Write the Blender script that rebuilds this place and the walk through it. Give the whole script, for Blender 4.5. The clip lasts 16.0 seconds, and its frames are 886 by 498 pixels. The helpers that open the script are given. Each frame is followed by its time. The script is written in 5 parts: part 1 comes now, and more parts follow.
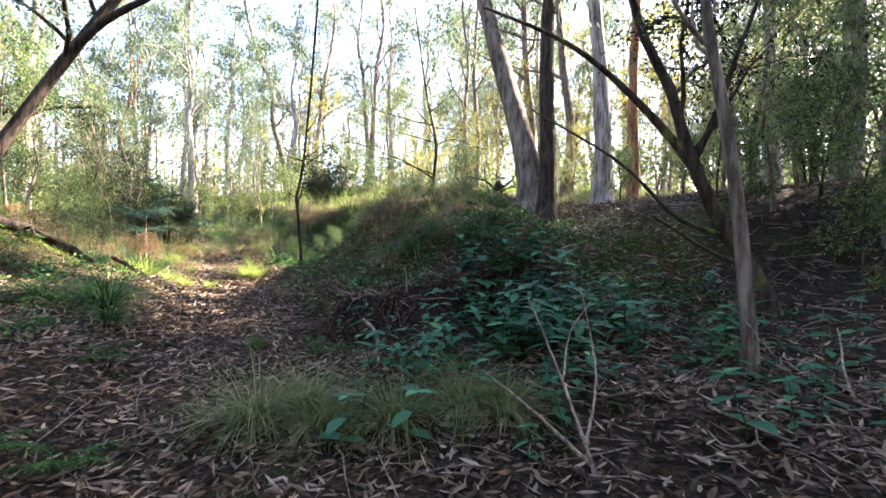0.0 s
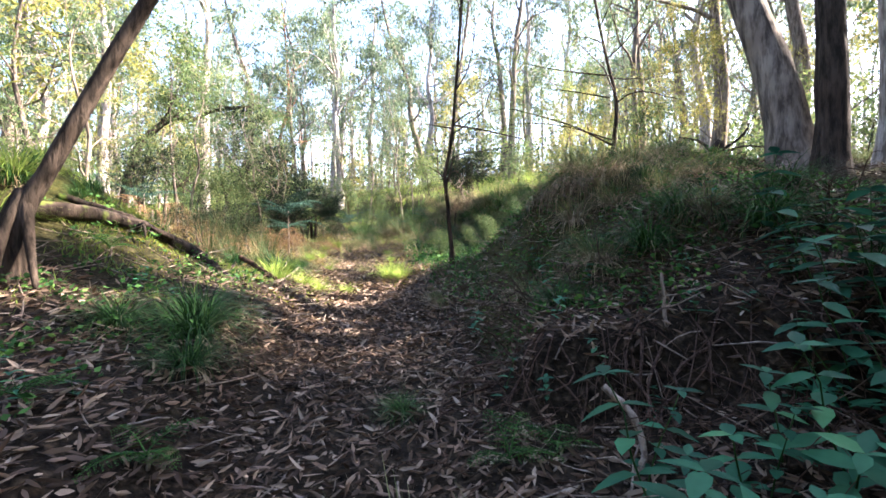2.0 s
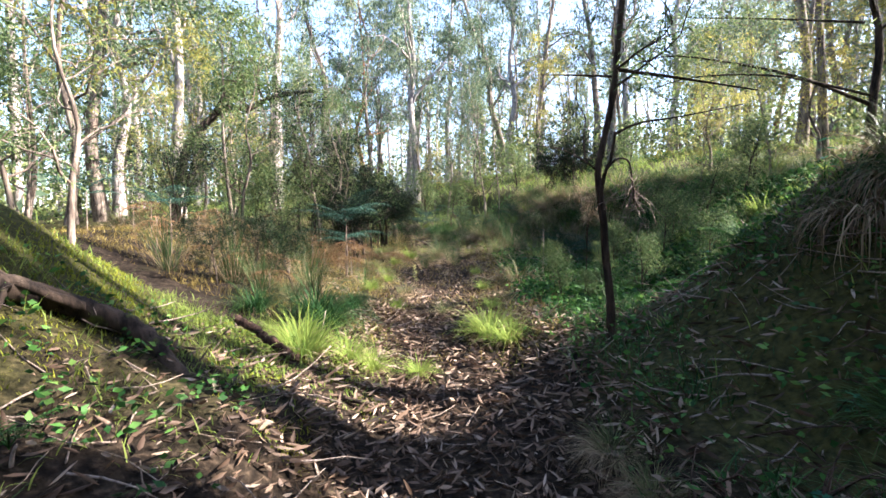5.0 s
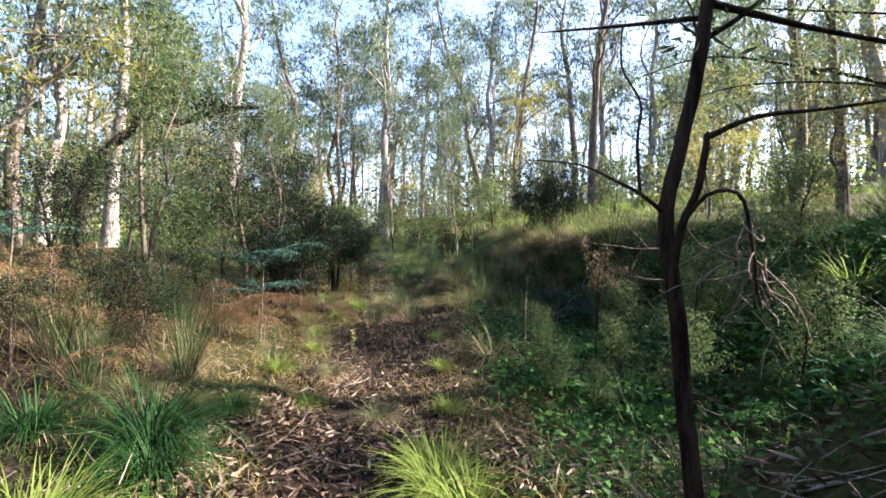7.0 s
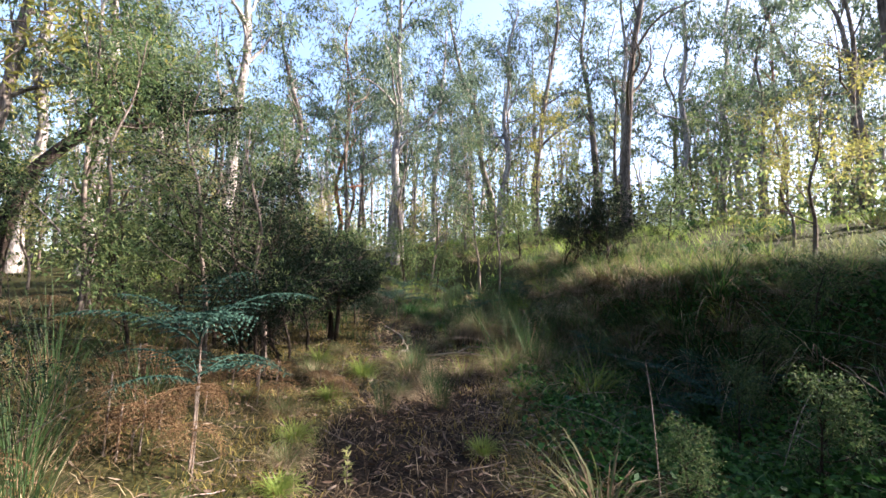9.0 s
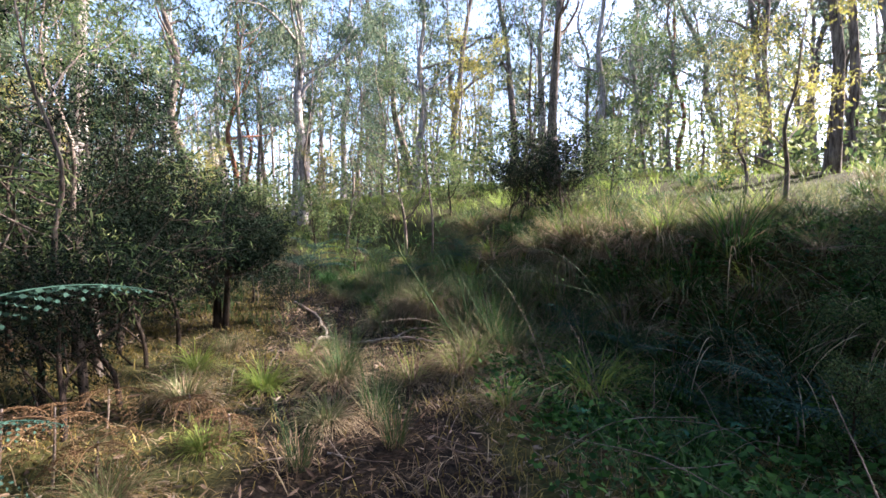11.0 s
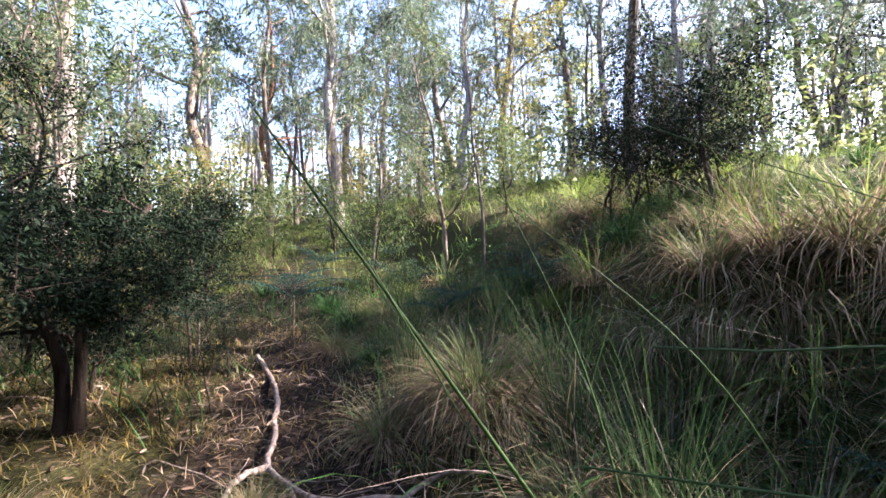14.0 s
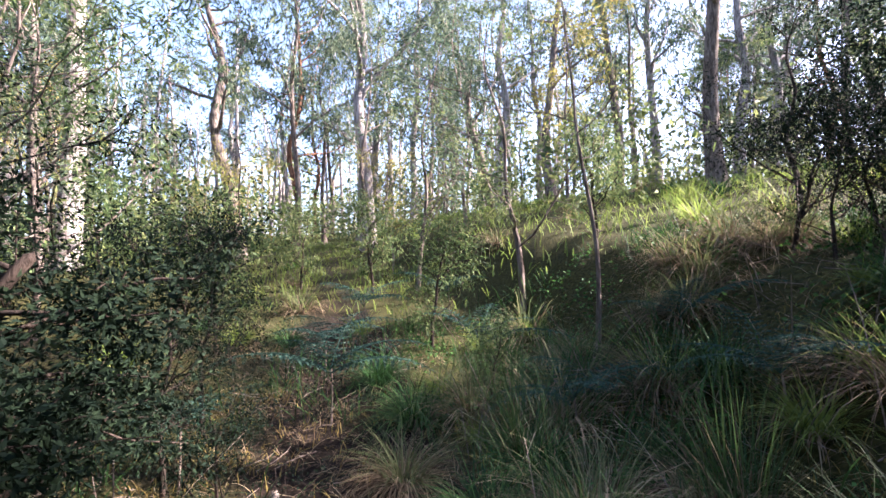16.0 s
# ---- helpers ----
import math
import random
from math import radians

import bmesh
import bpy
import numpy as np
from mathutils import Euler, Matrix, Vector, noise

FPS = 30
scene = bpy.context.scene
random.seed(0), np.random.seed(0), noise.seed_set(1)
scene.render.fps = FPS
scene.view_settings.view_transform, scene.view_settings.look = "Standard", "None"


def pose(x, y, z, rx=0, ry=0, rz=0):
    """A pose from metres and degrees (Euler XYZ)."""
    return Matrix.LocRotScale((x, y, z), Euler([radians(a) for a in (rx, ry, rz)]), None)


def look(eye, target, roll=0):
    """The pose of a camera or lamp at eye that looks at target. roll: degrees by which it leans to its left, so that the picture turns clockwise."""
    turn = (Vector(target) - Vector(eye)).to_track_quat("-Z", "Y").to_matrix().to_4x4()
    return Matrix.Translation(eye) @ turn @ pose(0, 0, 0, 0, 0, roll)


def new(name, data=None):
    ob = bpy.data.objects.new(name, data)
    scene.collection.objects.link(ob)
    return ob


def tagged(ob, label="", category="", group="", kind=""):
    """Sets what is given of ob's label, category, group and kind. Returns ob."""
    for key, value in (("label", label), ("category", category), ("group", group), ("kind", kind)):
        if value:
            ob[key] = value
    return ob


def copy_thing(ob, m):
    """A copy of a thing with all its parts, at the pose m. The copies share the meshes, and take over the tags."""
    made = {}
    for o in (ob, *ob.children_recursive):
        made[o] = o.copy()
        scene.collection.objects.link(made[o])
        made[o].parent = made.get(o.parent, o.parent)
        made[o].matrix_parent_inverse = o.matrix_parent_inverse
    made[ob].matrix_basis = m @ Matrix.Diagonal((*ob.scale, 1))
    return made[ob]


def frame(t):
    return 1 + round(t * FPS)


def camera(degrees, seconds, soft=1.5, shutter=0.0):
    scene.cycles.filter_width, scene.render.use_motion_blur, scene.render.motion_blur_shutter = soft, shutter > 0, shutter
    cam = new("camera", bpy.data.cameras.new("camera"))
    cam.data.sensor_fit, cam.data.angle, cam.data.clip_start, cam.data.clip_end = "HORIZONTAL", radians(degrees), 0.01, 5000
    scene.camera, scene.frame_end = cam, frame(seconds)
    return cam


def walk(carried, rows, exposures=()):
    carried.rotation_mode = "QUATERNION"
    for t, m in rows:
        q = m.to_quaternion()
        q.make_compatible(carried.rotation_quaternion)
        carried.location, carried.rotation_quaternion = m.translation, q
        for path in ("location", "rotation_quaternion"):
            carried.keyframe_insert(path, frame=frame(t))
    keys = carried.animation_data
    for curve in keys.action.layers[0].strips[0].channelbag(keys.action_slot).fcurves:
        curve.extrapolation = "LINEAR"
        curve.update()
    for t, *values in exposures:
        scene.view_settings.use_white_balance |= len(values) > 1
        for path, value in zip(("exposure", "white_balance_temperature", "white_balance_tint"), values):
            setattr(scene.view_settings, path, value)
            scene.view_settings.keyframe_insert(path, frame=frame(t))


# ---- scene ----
cam = camera(88.8, 16.0, 1.6)

PATH = [
    (0, (-0.008, 0.102, 1.581), (-0.006, 2.102, 1.573), 0.9),
    (0.5, (-0.147, 0.64, 1.589), (-0.26, 2.637, 1.578), 0.6),
    (1, (-0.248, 1.278, 1.559), (-0.544, 3.255, 1.531), 0.1),
    (1.5, (-0.528, 1.741, 1.549), (-0.961, 3.693, 1.5), -0.2),
    (2, (-0.857, 2.161, 1.586), (-1.431, 4.076, 1.535), -0.4),
    (2.5, (-1.174, 2.615, 1.537), (-1.889, 4.481, 1.472), -0.9),
    (3, (-1.395, 2.982, 1.657), (-2.149, 4.833, 1.569), -1.0),
    (3.5, (-1.63, 3.429, 1.794), (-2.437, 5.257, 1.705), -1.1),
    (4, (-1.811, 3.858, 1.857), (-2.673, 5.66, 1.766), -1.3),
    (4.2, (-1.892, 4.011, 1.901), (-2.769, 5.805, 1.806), -1.2),
    (6.3, (-2.5, 5.835, 2.088), (-3.36, 7.64, 2.055), 0.7),
    (6.5, (-2.554, 6.02, 2.115), (-3.395, 7.835, 2.115), 1.0),
    (7, (-2.71, 6.445, 2.236), (-3.497, 8.283, 2.295), 1.1),
    (7.5, (-2.916, 6.879, 2.342), (-3.731, 8.703, 2.443), 1.2),
    (8, (-3.153, 7.436, 2.419), (-3.996, 9.245, 2.549), 1.3),
    (8.5, (-3.519, 7.907, 2.477), (-4.349, 9.72, 2.635), 1.5),
    (8.7, (-3.692, 8.096, 2.524), (-4.526, 9.906, 2.689), 1.7),
    (10.8, (-4.928, 9.829, 2.662), (-5.407, 11.77, 2.665), -0.1),
    (11, (-4.97, 10.027, 2.63), (-5.418, 11.976, 2.612), -0.0),
    (11.5, (-5.035, 10.548, 2.7), (-5.403, 12.514, 2.656), 0.3),
    (12, (-5.11, 11.05, 2.683), (-5.436, 13.023, 2.632), 0.4),
    (12.5, (-5.231, 11.582, 2.664), (-5.627, 13.542, 2.62), 0.1),
    (13, (-5.362, 12.229, 2.697), (-5.818, 14.176, 2.669), 0.0),
    (13.5, (-5.619, 12.776, 2.707), (-6.112, 14.715, 2.693), -0.2),
    (14, (-5.872, 13.286, 2.725), (-6.516, 15.18, 2.731), -0.7),
    (14.5, (-6.225, 13.83, 2.825), (-7.008, 15.67, 2.857), -0.9),
    (15, (-6.658, 14.183, 2.909), (-7.505, 15.994, 2.959), -1.2),
    (15.5, (-6.952, 14.575, 2.948), (-7.812, 16.38, 3.011), -1.1),
    (16, (-7.218, 14.916, 3.034), (-7.961, 16.771, 3.108), -1.0),
]
walk(cam, [(t, look(eye, target, roll)) for t, eye, target, roll in PATH], [(0, 4.15, 6600, 19), (3.0, 3.7, 6150, 17), (4.2, 3.4, 6000, 16), (6.5, 3.1, 6050, 18), (8.3, 2.72, 6100, 19), (11, 2.95, 6000, 22), (13, 3.25, 6000, 25), (14.5, 3.25, 6000, 28), (16, 3.2, 5950, 29)])

# ---- world, sun, exposure ----
SUN_AZ, SUN_EL = radians(62.0), radians(36.0)
world = bpy.data.worlds.new("sky")
scene.world = world
world.use_nodes = True
wt = world.node_tree
sky = wt.nodes.new("ShaderNodeTexSky")
sky.sky_type, sky.sun_disc = "NISHITA", False
sky.sun_elevation, sky.sun_rotation = SUN_EL, SUN_AZ
sky.air_density, sky.dust_density = 1.0, 2.0
wt.links.new(sky.outputs[0], wt.nodes["Background"].inputs[0])
wt.nodes["Background"].inputs[1].default_value = 0.09
sun_data = bpy.data.lights.new("sun", "SUN")
sun_data.energy, sun_data.angle, sun_data.color = 5.0, radians(0.6), (1.0, 0.9, 0.75)
sun_lamp = new("sun", sun_data)
sun_lamp.matrix_world = look((30 * math.sin(SUN_AZ), 30 * math.cos(SUN_AZ), 30 * math.tan(SUN_EL)), (0, 0, 0))

# ---- materials ----


def node_material(name):
    m = bpy.data.materials.new(name)
    m.use_nodes = True
    return m, m.node_tree.nodes, m.node_tree.links, m.node_tree.nodes["Principled BSDF"]


def ramp(nodes, stops):
    r = nodes.new("ShaderNodeValToRGB")
    while len(r.color_ramp.elements) < len(stops):
        r.color_ramp.elements.new(0.5)
    for e, (p, c) in zip(r.color_ramp.elements, stops):
        e.position, e.color = p, (*c, 1)
    return r


def leaf_material(name, stops, glow=0.35, rough=0.55, gloss=0.1):
    """Leaves and blades: colour varies from piece to piece, light passes through."""
    m, n, l, b = node_material(name)
    geo, info = n.new("ShaderNodeNewGeometry"), n.new("ShaderNodeObjectInfo")
    mix = n.new("ShaderNodeMath")
    mix.operation = "MULTIPLY_ADD"
    mix.inputs[1].default_value = 0.72
    l.new(geo.outputs["Random Per Island"], mix.inputs[0])
    sc = n.new("ShaderNodeMath")
    sc.operation = "MULTIPLY"
    sc.inputs[1].default_value = 0.28
    l.new(info.outputs["Random"], sc.inputs[0])
    l.new(sc.outputs[0], mix.inputs[2])
    r = ramp(n, stops)
    l.new(mix.outputs[0], r.inputs[0])
    tex = n.new("ShaderNodeTexNoise")
    tex.inputs["Scale"].default_value = 60
    coord = n.new("ShaderNodeTexCoord")
    l.new(coord.outputs["Object"], tex.inputs["Vector"])
    shade = n.new("ShaderNodeMix")
    shade.data_type, shade.blend_type = "RGBA", "MULTIPLY"
    shade.inputs["Factor"].default_value = 0.35
    l.new(r.outputs[0], shade.inputs["A"])
    l.new(tex.outputs["Fac"], shade.inputs["B"])
    l.new(shade.outputs["Result"], b.inputs["Base Color"])
    b.inputs["Roughness"].default_value = rough
    b.inputs["Specular IOR Level"].default_value = gloss
    tr = n.new("ShaderNodeBsdfTranslucent")
    l.new(r.outputs[0], tr.inputs["Color"])
    ms = n.new("ShaderNodeMixShader")
    ms.inputs[0].default_value = glow
    l.new(b.outputs[0], ms.inputs[1])
    l.new(tr.outputs[0], ms.inputs[2])
    l.new(ms.outputs[0], n["Material Output"].inputs["Surface"])
    return m


def bark_material(name, dark, light, stretch=0.18, scale=9.0, bump=0.6, moss=0.0):
    m, n, l, b = node_material(name)
    coord, mp = n.new("ShaderNodeTexCoord"), n.new("ShaderNodeMapping")
    mp.inputs["Scale"].default_value = (1, 1, stretch)
    l.new(coord.outputs["Object"], mp.inputs["Vector"])
    t1, t2 = n.new("ShaderNodeTexNoise"), n.new("ShaderNodeTexNoise")
    t1.inputs["Scale"].default_value, t1.inputs["Detail"].default_value, t1.inputs["Roughness"].default_value = scale * 1.4, 8, 0.68
    t2.inputs["Scale"].default_value, t2.inputs["Detail"].default_value = 1.6, 3
    l.new(mp.outputs[0], t1.inputs["Vector"])
    l.new(coord.outputs["Object"], t2.inputs["Vector"])
    r = ramp(n, [(0.4, dark), (0.6, light)])
    l.new(t1.outputs["Fac"], r.inputs[0])
    r2 = ramp(n, [(0.35, (0.55, 0.5, 0.47)), (0.65, (1, 1, 1))])
    l.new(t2.outputs["Fac"], r2.inputs[0])
    mx = n.new("ShaderNodeMix")
    mx.data_type, mx.blend_type = "RGBA", "MULTIPLY"
    mx.inputs["Factor"].default_value = 0.8
    l.new(r.outputs[0], mx.inputs["A"])
    l.new(r2.outputs[0], mx.inputs["B"])
    out = mx.outputs["Result"]
    if moss:
        t3 = n.new("ShaderNodeTexNoise")
        t3.inputs["Scale"].default_value, t3.inputs["Detail"].default_value = 5, 4
        l.new(coord.outputs["Object"], t3.inputs["Vector"])
        r3 = ramp(n, [(0.62 - 0.3 * moss, (0, 0, 0)), (0.72 - 0.2 * moss, (1, 1, 1))])
        l.new(t3.outputs["Fac"], r3.inputs[0])
        mm = n.new("ShaderNodeMix")
        mm.data_type = "RGBA"
        l.new(r3.outputs[0], mm.inputs["Factor"])
        l.new(out, mm.inputs["A"])
        mm.inputs["B"].default_value = (0.09, 0.12, 0.02, 1)
        out = mm.outputs["Result"]
    l.new(out, b.inputs["Base Color"])
    b.inputs["Roughness"].default_value = 0.9
    b.inputs["Specular IOR Level"].default_value = 0.12
    bp = n.new("ShaderNodeBump")
    bp.inputs["Strength"].default_value, bp.inputs["Distance"].default_value = bump, 0.035
    l.new(t1.outputs["Fac"], bp.inputs["Height"])
    l.new(bp.outputs[0], b.inputs["Normal"])
    return m


def soil_material():
    m, n, l, b = node_material("forest_soil")
    coord = n.new("ShaderNodeTexCoord")
    t1, t2, v = n.new("ShaderNodeTexNoise"), n.new("ShaderNodeTexNoise"), n.new("ShaderNodeTexVoronoi")
    t1.inputs["Scale"].default_value, t1.inputs["Detail"].default_value = 26, 8
    t2.inputs["Scale"].default_value, t2.inputs["Detail"].default_value = 1.1, 5
    v.inputs["Scale"].default_value = 22
    for t in (t1, t2, v):
        l.new(coord.outputs["Object"], t.inputs["Vector"])
    r = ramp(n, [(0.3, (0.005, 0.004, 0.003)), (0.55, (0.018, 0.014, 0.01)), (0.8, (0.075, 0.058, 0.042))])
    l.new(t1.outputs["Fac"], r.inputs[0])
    sep = n.new("ShaderNodeSeparateColor")
    l.new(v.outputs["Color"], sep.inputs[0])
    r2 = ramp(n, [(0.0, (0.45, 0.4, 0.38)), (1.0, (1.25, 1.15, 1.05))])
    l.new(sep.outputs[0], r2.inputs[0])
    mx = n.new("ShaderNodeMix")
    mx.data_type, mx.blend_type = "RGBA", "MULTIPLY"
    mx.inputs["Factor"].default_value = 1
    l.new(r.outputs[0], mx.inputs["A"])
    l.new(r2.outputs[0], mx.inputs["B"])
    att = n.new("ShaderNodeAttribute")
    att.attribute_name = "moss"
    add = n.new("ShaderNodeMath")
    add.operation = "ADD"
    l.new(att.outputs["Fac"], add.inputs[0])
    l.new(t2.outputs["Fac"], add.inputs[1])
    gate = ramp(n, [(0.62, (0, 0, 0)), (0.95, (1, 1, 1))])
    l.new(add.outputs[0], gate.inputs[0])
    green = ramp(n, [(0.3, (0.009, 0.01, 0.004)), (0.7, (0.05, 0.048, 0.014))])
    l.new(t1.outputs["Fac"], green.inputs[0])
    mg = n.new("ShaderNodeMix")
    mg.data_type = "RGBA"
    l.new(gate.outputs[0], mg.inputs["Factor"])
    l.new(mx.outputs["Result"], mg.inputs["A"])
    l.new(green.outputs[0], mg.inputs["B"])
    l.new(mg.outputs["Result"], b.inputs["Base Color"])
    b.inputs["Roughness"].default_value = 0.95
    b.inputs["Specular IOR Level"].default_value = 0.08
    bp = n.new("ShaderNodeBump")
    bp.inputs["Strength"].default_value, bp.inputs["Distance"].default_value = 0.8, 0.03
    l.new(t1.outputs["Fac"], bp.inputs["Height"])
    l.new(bp.outputs[0], b.inputs["Normal"])
    return m


SOIL = soil_material()
BARK_PALE = bark_material("pale_gum_bark", (0.13, 0.11, 0.1), (0.42, 0.39, 0.36))
BARK_GREY = bark_material("grey_bark", (0.07, 0.055, 0.045), (0.24, 0.2, 0.165))
BARK_DARK = bark_material("dark_bark", (0.018, 0.0138, 0.0108), (0.072, 0.054, 0.042), scale=14, bump=0.9)
BARK_RED = bark_material("red_brown_bark", (0.1, 0.05, 0.03), (0.34, 0.17, 0.1))
BARK_BROWN = bark_material("brown_bark", (0.0135, 0.00893, 0.00672), (0.0655, 0.0447, 0.0315), scale=18, bump=0.9)
BARK_MOSSY = bark_material("mossy_bark", (0.02, 0.015, 0.011), (0.08, 0.06, 0.045), moss=0.15)
LOG_WOOD = bark_material("rotten_log_wood", (0.0105, 0.0077, 0.0063), (0.0595, 0.0434, 0.0322), moss=0.12)
DEAD_WOOD = bark_material("weathered_dead_wood", (0.12, 0.09, 0.0713), (0.315, 0.262, 0.217), stretch=0.5, scale=25)
ROOT_WOOD = bark_material("root_wood", (0.02, 0.012, 0.0085), (0.095, 0.06, 0.045), stretch=0.5, scale=25)
LEAF_GUM = leaf_material("gum_leaf", [(0, (0.025, 0.045, 0.028)), (0.5, (0.085, 0.13, 0.08)), (1, (0.23, 0.26, 0.15))], 0.42)
LEAF_WATTLE = leaf_material("wattle_leaf", [(0, (0.02, 0.04, 0.016)), (0.5, (0.08, 0.13, 0.048)), (1, (0.24, 0.27, 0.1))], 0.42)
# gold-green leaf: the glow of sun through foliage is put into the colour
LEAF_SUNLIT_GOLD = leaf_material("sunlit_gold_leaf", [(0, (0.14, 0.16, 0.04)), (0.6, (0.3, 0.28, 0.07)), (1, (0.4, 0.3, 0.1))], 0.45)
# dark green leaf taken near black: deep shade is put into its colour
LEAF_DARK_SHADED = leaf_material("dark_shaded_leaf", [(0, (0.00375, 0.0075, 0.0045)), (0.6, (0.009, 0.0173, 0.00975)), (1, (0.0225, 0.0375, 0.0188))], 0.1, 0.7, 0.04)
LEAF_HERB = leaf_material("herb_leaf", [(0, (0.00567, 0.0331, 0.0189)), (0.5, (0.0208, 0.0945, 0.052)), (0.85, (0.0425, 0.17, 0.0851)), (1, (0.104, 0.255, 0.0945))], 0.3, 0.55, 0.1)
LEAF_FERN = leaf_material("bracken_leaf", [(0, (0.01, 0.026, 0.02)), (0.5, (0.035, 0.075, 0.055)), (1, (0.06, 0.115, 0.085))], 0.2, 0.7, 0.05)
LEAF_FERN_GREEN = leaf_material("fern_leaf", [(0, (0.004, 0.016, 0.005)), (0.5, (0.024, 0.075, 0.018)), (0.85, (0.07, 0.17, 0.036)), (1, (0.14, 0.24, 0.056))], 0.3)
LEAF_DEAD_FERN = leaf_material("dead_bracken", [(0, (0.065, 0.038, 0.02)), (0.6, (0.18, 0.11, 0.055)), (1, (0.34, 0.22, 0.12))], 0.25, 0.8)
GRASS_GREEN = leaf_material("green_grass", [(0, (0.004, 0.016, 0.005)), (0.5, (0.018, 0.055, 0.014)), (0.85, (0.055, 0.13, 0.03)), (1, (0.17, 0.23, 0.08))], 0.25)
GRASS_OLIVE = leaf_material("olive_grass", [(0, (0.051, 0.0723, 0.0255)), (0.6, (0.111, 0.136, 0.051)), (1, (0.238, 0.23, 0.111))], 0.4)
GRASS_OCHRE = leaf_material("ochre_grass", [(0, (0.07, 0.05, 0.016)), (0.6, (0.19, 0.14, 0.04)), (1, (0.33, 0.27, 0.08))], 0.35)
# paler leaf: sunlight and haze on far foliage are put into its colour
LEAF_PALE = leaf_material("sun_painted_pale_leaf", [(0, (0.066, 0.099, 0.033)), (0.5, (0.22, 0.253, 0.088)), (1, (0.462, 0.44, 0.198))], 0.45)
GRASS_LIME = leaf_material("lime_grass", [(0, (0.1, 0.17, 0.03)), (1, (0.26, 0.31, 0.07))], 0.45)
GRASS_STRAW = leaf_material("straw_grass", [(0, (0.05, 0.033, 0.02)), (0.5, (0.2, 0.14, 0.08)), (1, (0.52, 0.43, 0.28))], 0.3, 0.6)
SEDGE = leaf_material("sedge_stem", [(0, (0.02, 0.045, 0.015)), (1, (0.07, 0.12, 0.04))], 0.25)
LITTER = leaf_material("litter_leaf", [(0, (0.0182, 0.0119, 0.00835)), (0.4, (0.0621, 0.0397, 0.0271)), (0.72, (0.174, 0.118, 0.0822)), (1, (0.414, 0.333, 0.257))], 0.12, 0.5)
MOSS = leaf_material("moss_tuft", [(0, (0.08, 0.11, 0.012)), (1, (0.26, 0.27, 0.03))], 0.4, 0.8)

# ---- mesh helpers ----


def mesh_of(name, v, f, mat, smooth=False):
    """A mesh from an array of vertices and an array of quads."""
    v, f = np.asarray(v, dtype=np.float32), np.asarray(f, dtype=np.int32)
    me = bpy.data.meshes.new(name)
    me.vertices.add(len(v))
    me.vertices.foreach_set("co", v.ravel())
    me.loops.add(f.size)
    me.loops.foreach_set("vertex_index", f.ravel())
    me.polygons.add(len(f))
    me.polygons.foreach_set("loop_start", np.arange(0, f.size, f.shape[1], dtype=np.int32))
    if smooth:
        me.polygons.foreach_set("use_smooth", np.ones(len(f), dtype=bool))
    me.update(calc_edges=True)
    me.materials.append(mat)
    return me


class Soup:
    """Collects quads of many pieces for one mesh."""

    def __init__(self):
        self.v, self.f, self.n = [], [], 0

    def add(self, vf):
        v, f = vf
        self.v.append(v)
        self.f.append(f + self.n)
        self.n += len(v)
        return self

    def mesh(self, name, mat, smooth=False):
        return mesh_of(name, np.concatenate(self.v), np.concatenate(self.f), mat, smooth)


def part(name, me, parent, label=""):
    ob = new(name, me)
    ob.parent = parent
    return tagged(ob, label=label) if label else ob


def thing(name, label, category, group="", at=(0, 0, 0)):
    ob = new(name)
    ob.empty_display_size = 0.2
    ob.location = at
    return tagged(ob, label=label, category=category, group=group)


def unit(a):
    return a / np.maximum(np.linalg.norm(a, axis=-1, keepdims=True), 1e-9)


def spline(points, n):
    """Smooth line through points, n of them."""
    p = np.asarray(points, float)
    q = np.vstack([2 * p[0] - p[1], p, 2 * p[-1] - p[-2]])
    out = []
    for u in np.linspace(0, len(p) - 1 - 1e-6, n):
        i, t = int(u), u - int(u)
        a, b, c, d = q[i:i + 4]
        out.append(0.5 * (2 * b + (c - a) * t + (2 * a - 5 * b + 4 * c - d) * t * t + (3 * b - a - 3 * c + d) * t ** 3))
    return np.array(out)


def tube(p, r, sides=7, rough=0.0, g=None):
    """A round, tapering limb along the line p, closed at its tip."""
    p = np.asarray(p, float)
    r = np.broadcast_to(np.asarray(r, float), (len(p),))
    t = unit(np.gradient(p, axis=0))
    mean = unit(t.mean(0))
    ref = np.eye(3)[np.argmin(np.abs(mean))]
    a = unit(np.cross(t, ref))
    b = np.cross(t, a)
    ang = np.linspace(0, 2 * np.pi, sides, endpoint=False)
    rr = r[:, None] * np.ones(sides)
    if rough and g is not None:
        rr = rr * (1 + rough * g.standard_normal((len(p), sides)))
    v = p[:, None] + rr[..., None] * (a[:, None] * np.cos(ang)[None, :, None] + b[:, None] * np.sin(ang)[None, :, None])
    v = np.concatenate([v.reshape(-1, 3), np.repeat(p[-1:] + t[-1:] * r[-1], sides, 0) + 0.05 * r[-1] * (a[-1] * np.cos(ang)[:, None] + b[-1] * np.sin(ang)[:, None])])
    k = len(p)
    i, j = np.meshgrid(np.arange(k), np.arange(sides), indexing="ij")
    i, j = i.ravel(), j.ravel()
    j2 = (j + 1) % sides
    return v, np.stack([i * sides + j, i * sides + j2, (i + 1) * sides + j2, (i + 1) * sides + j], 1)


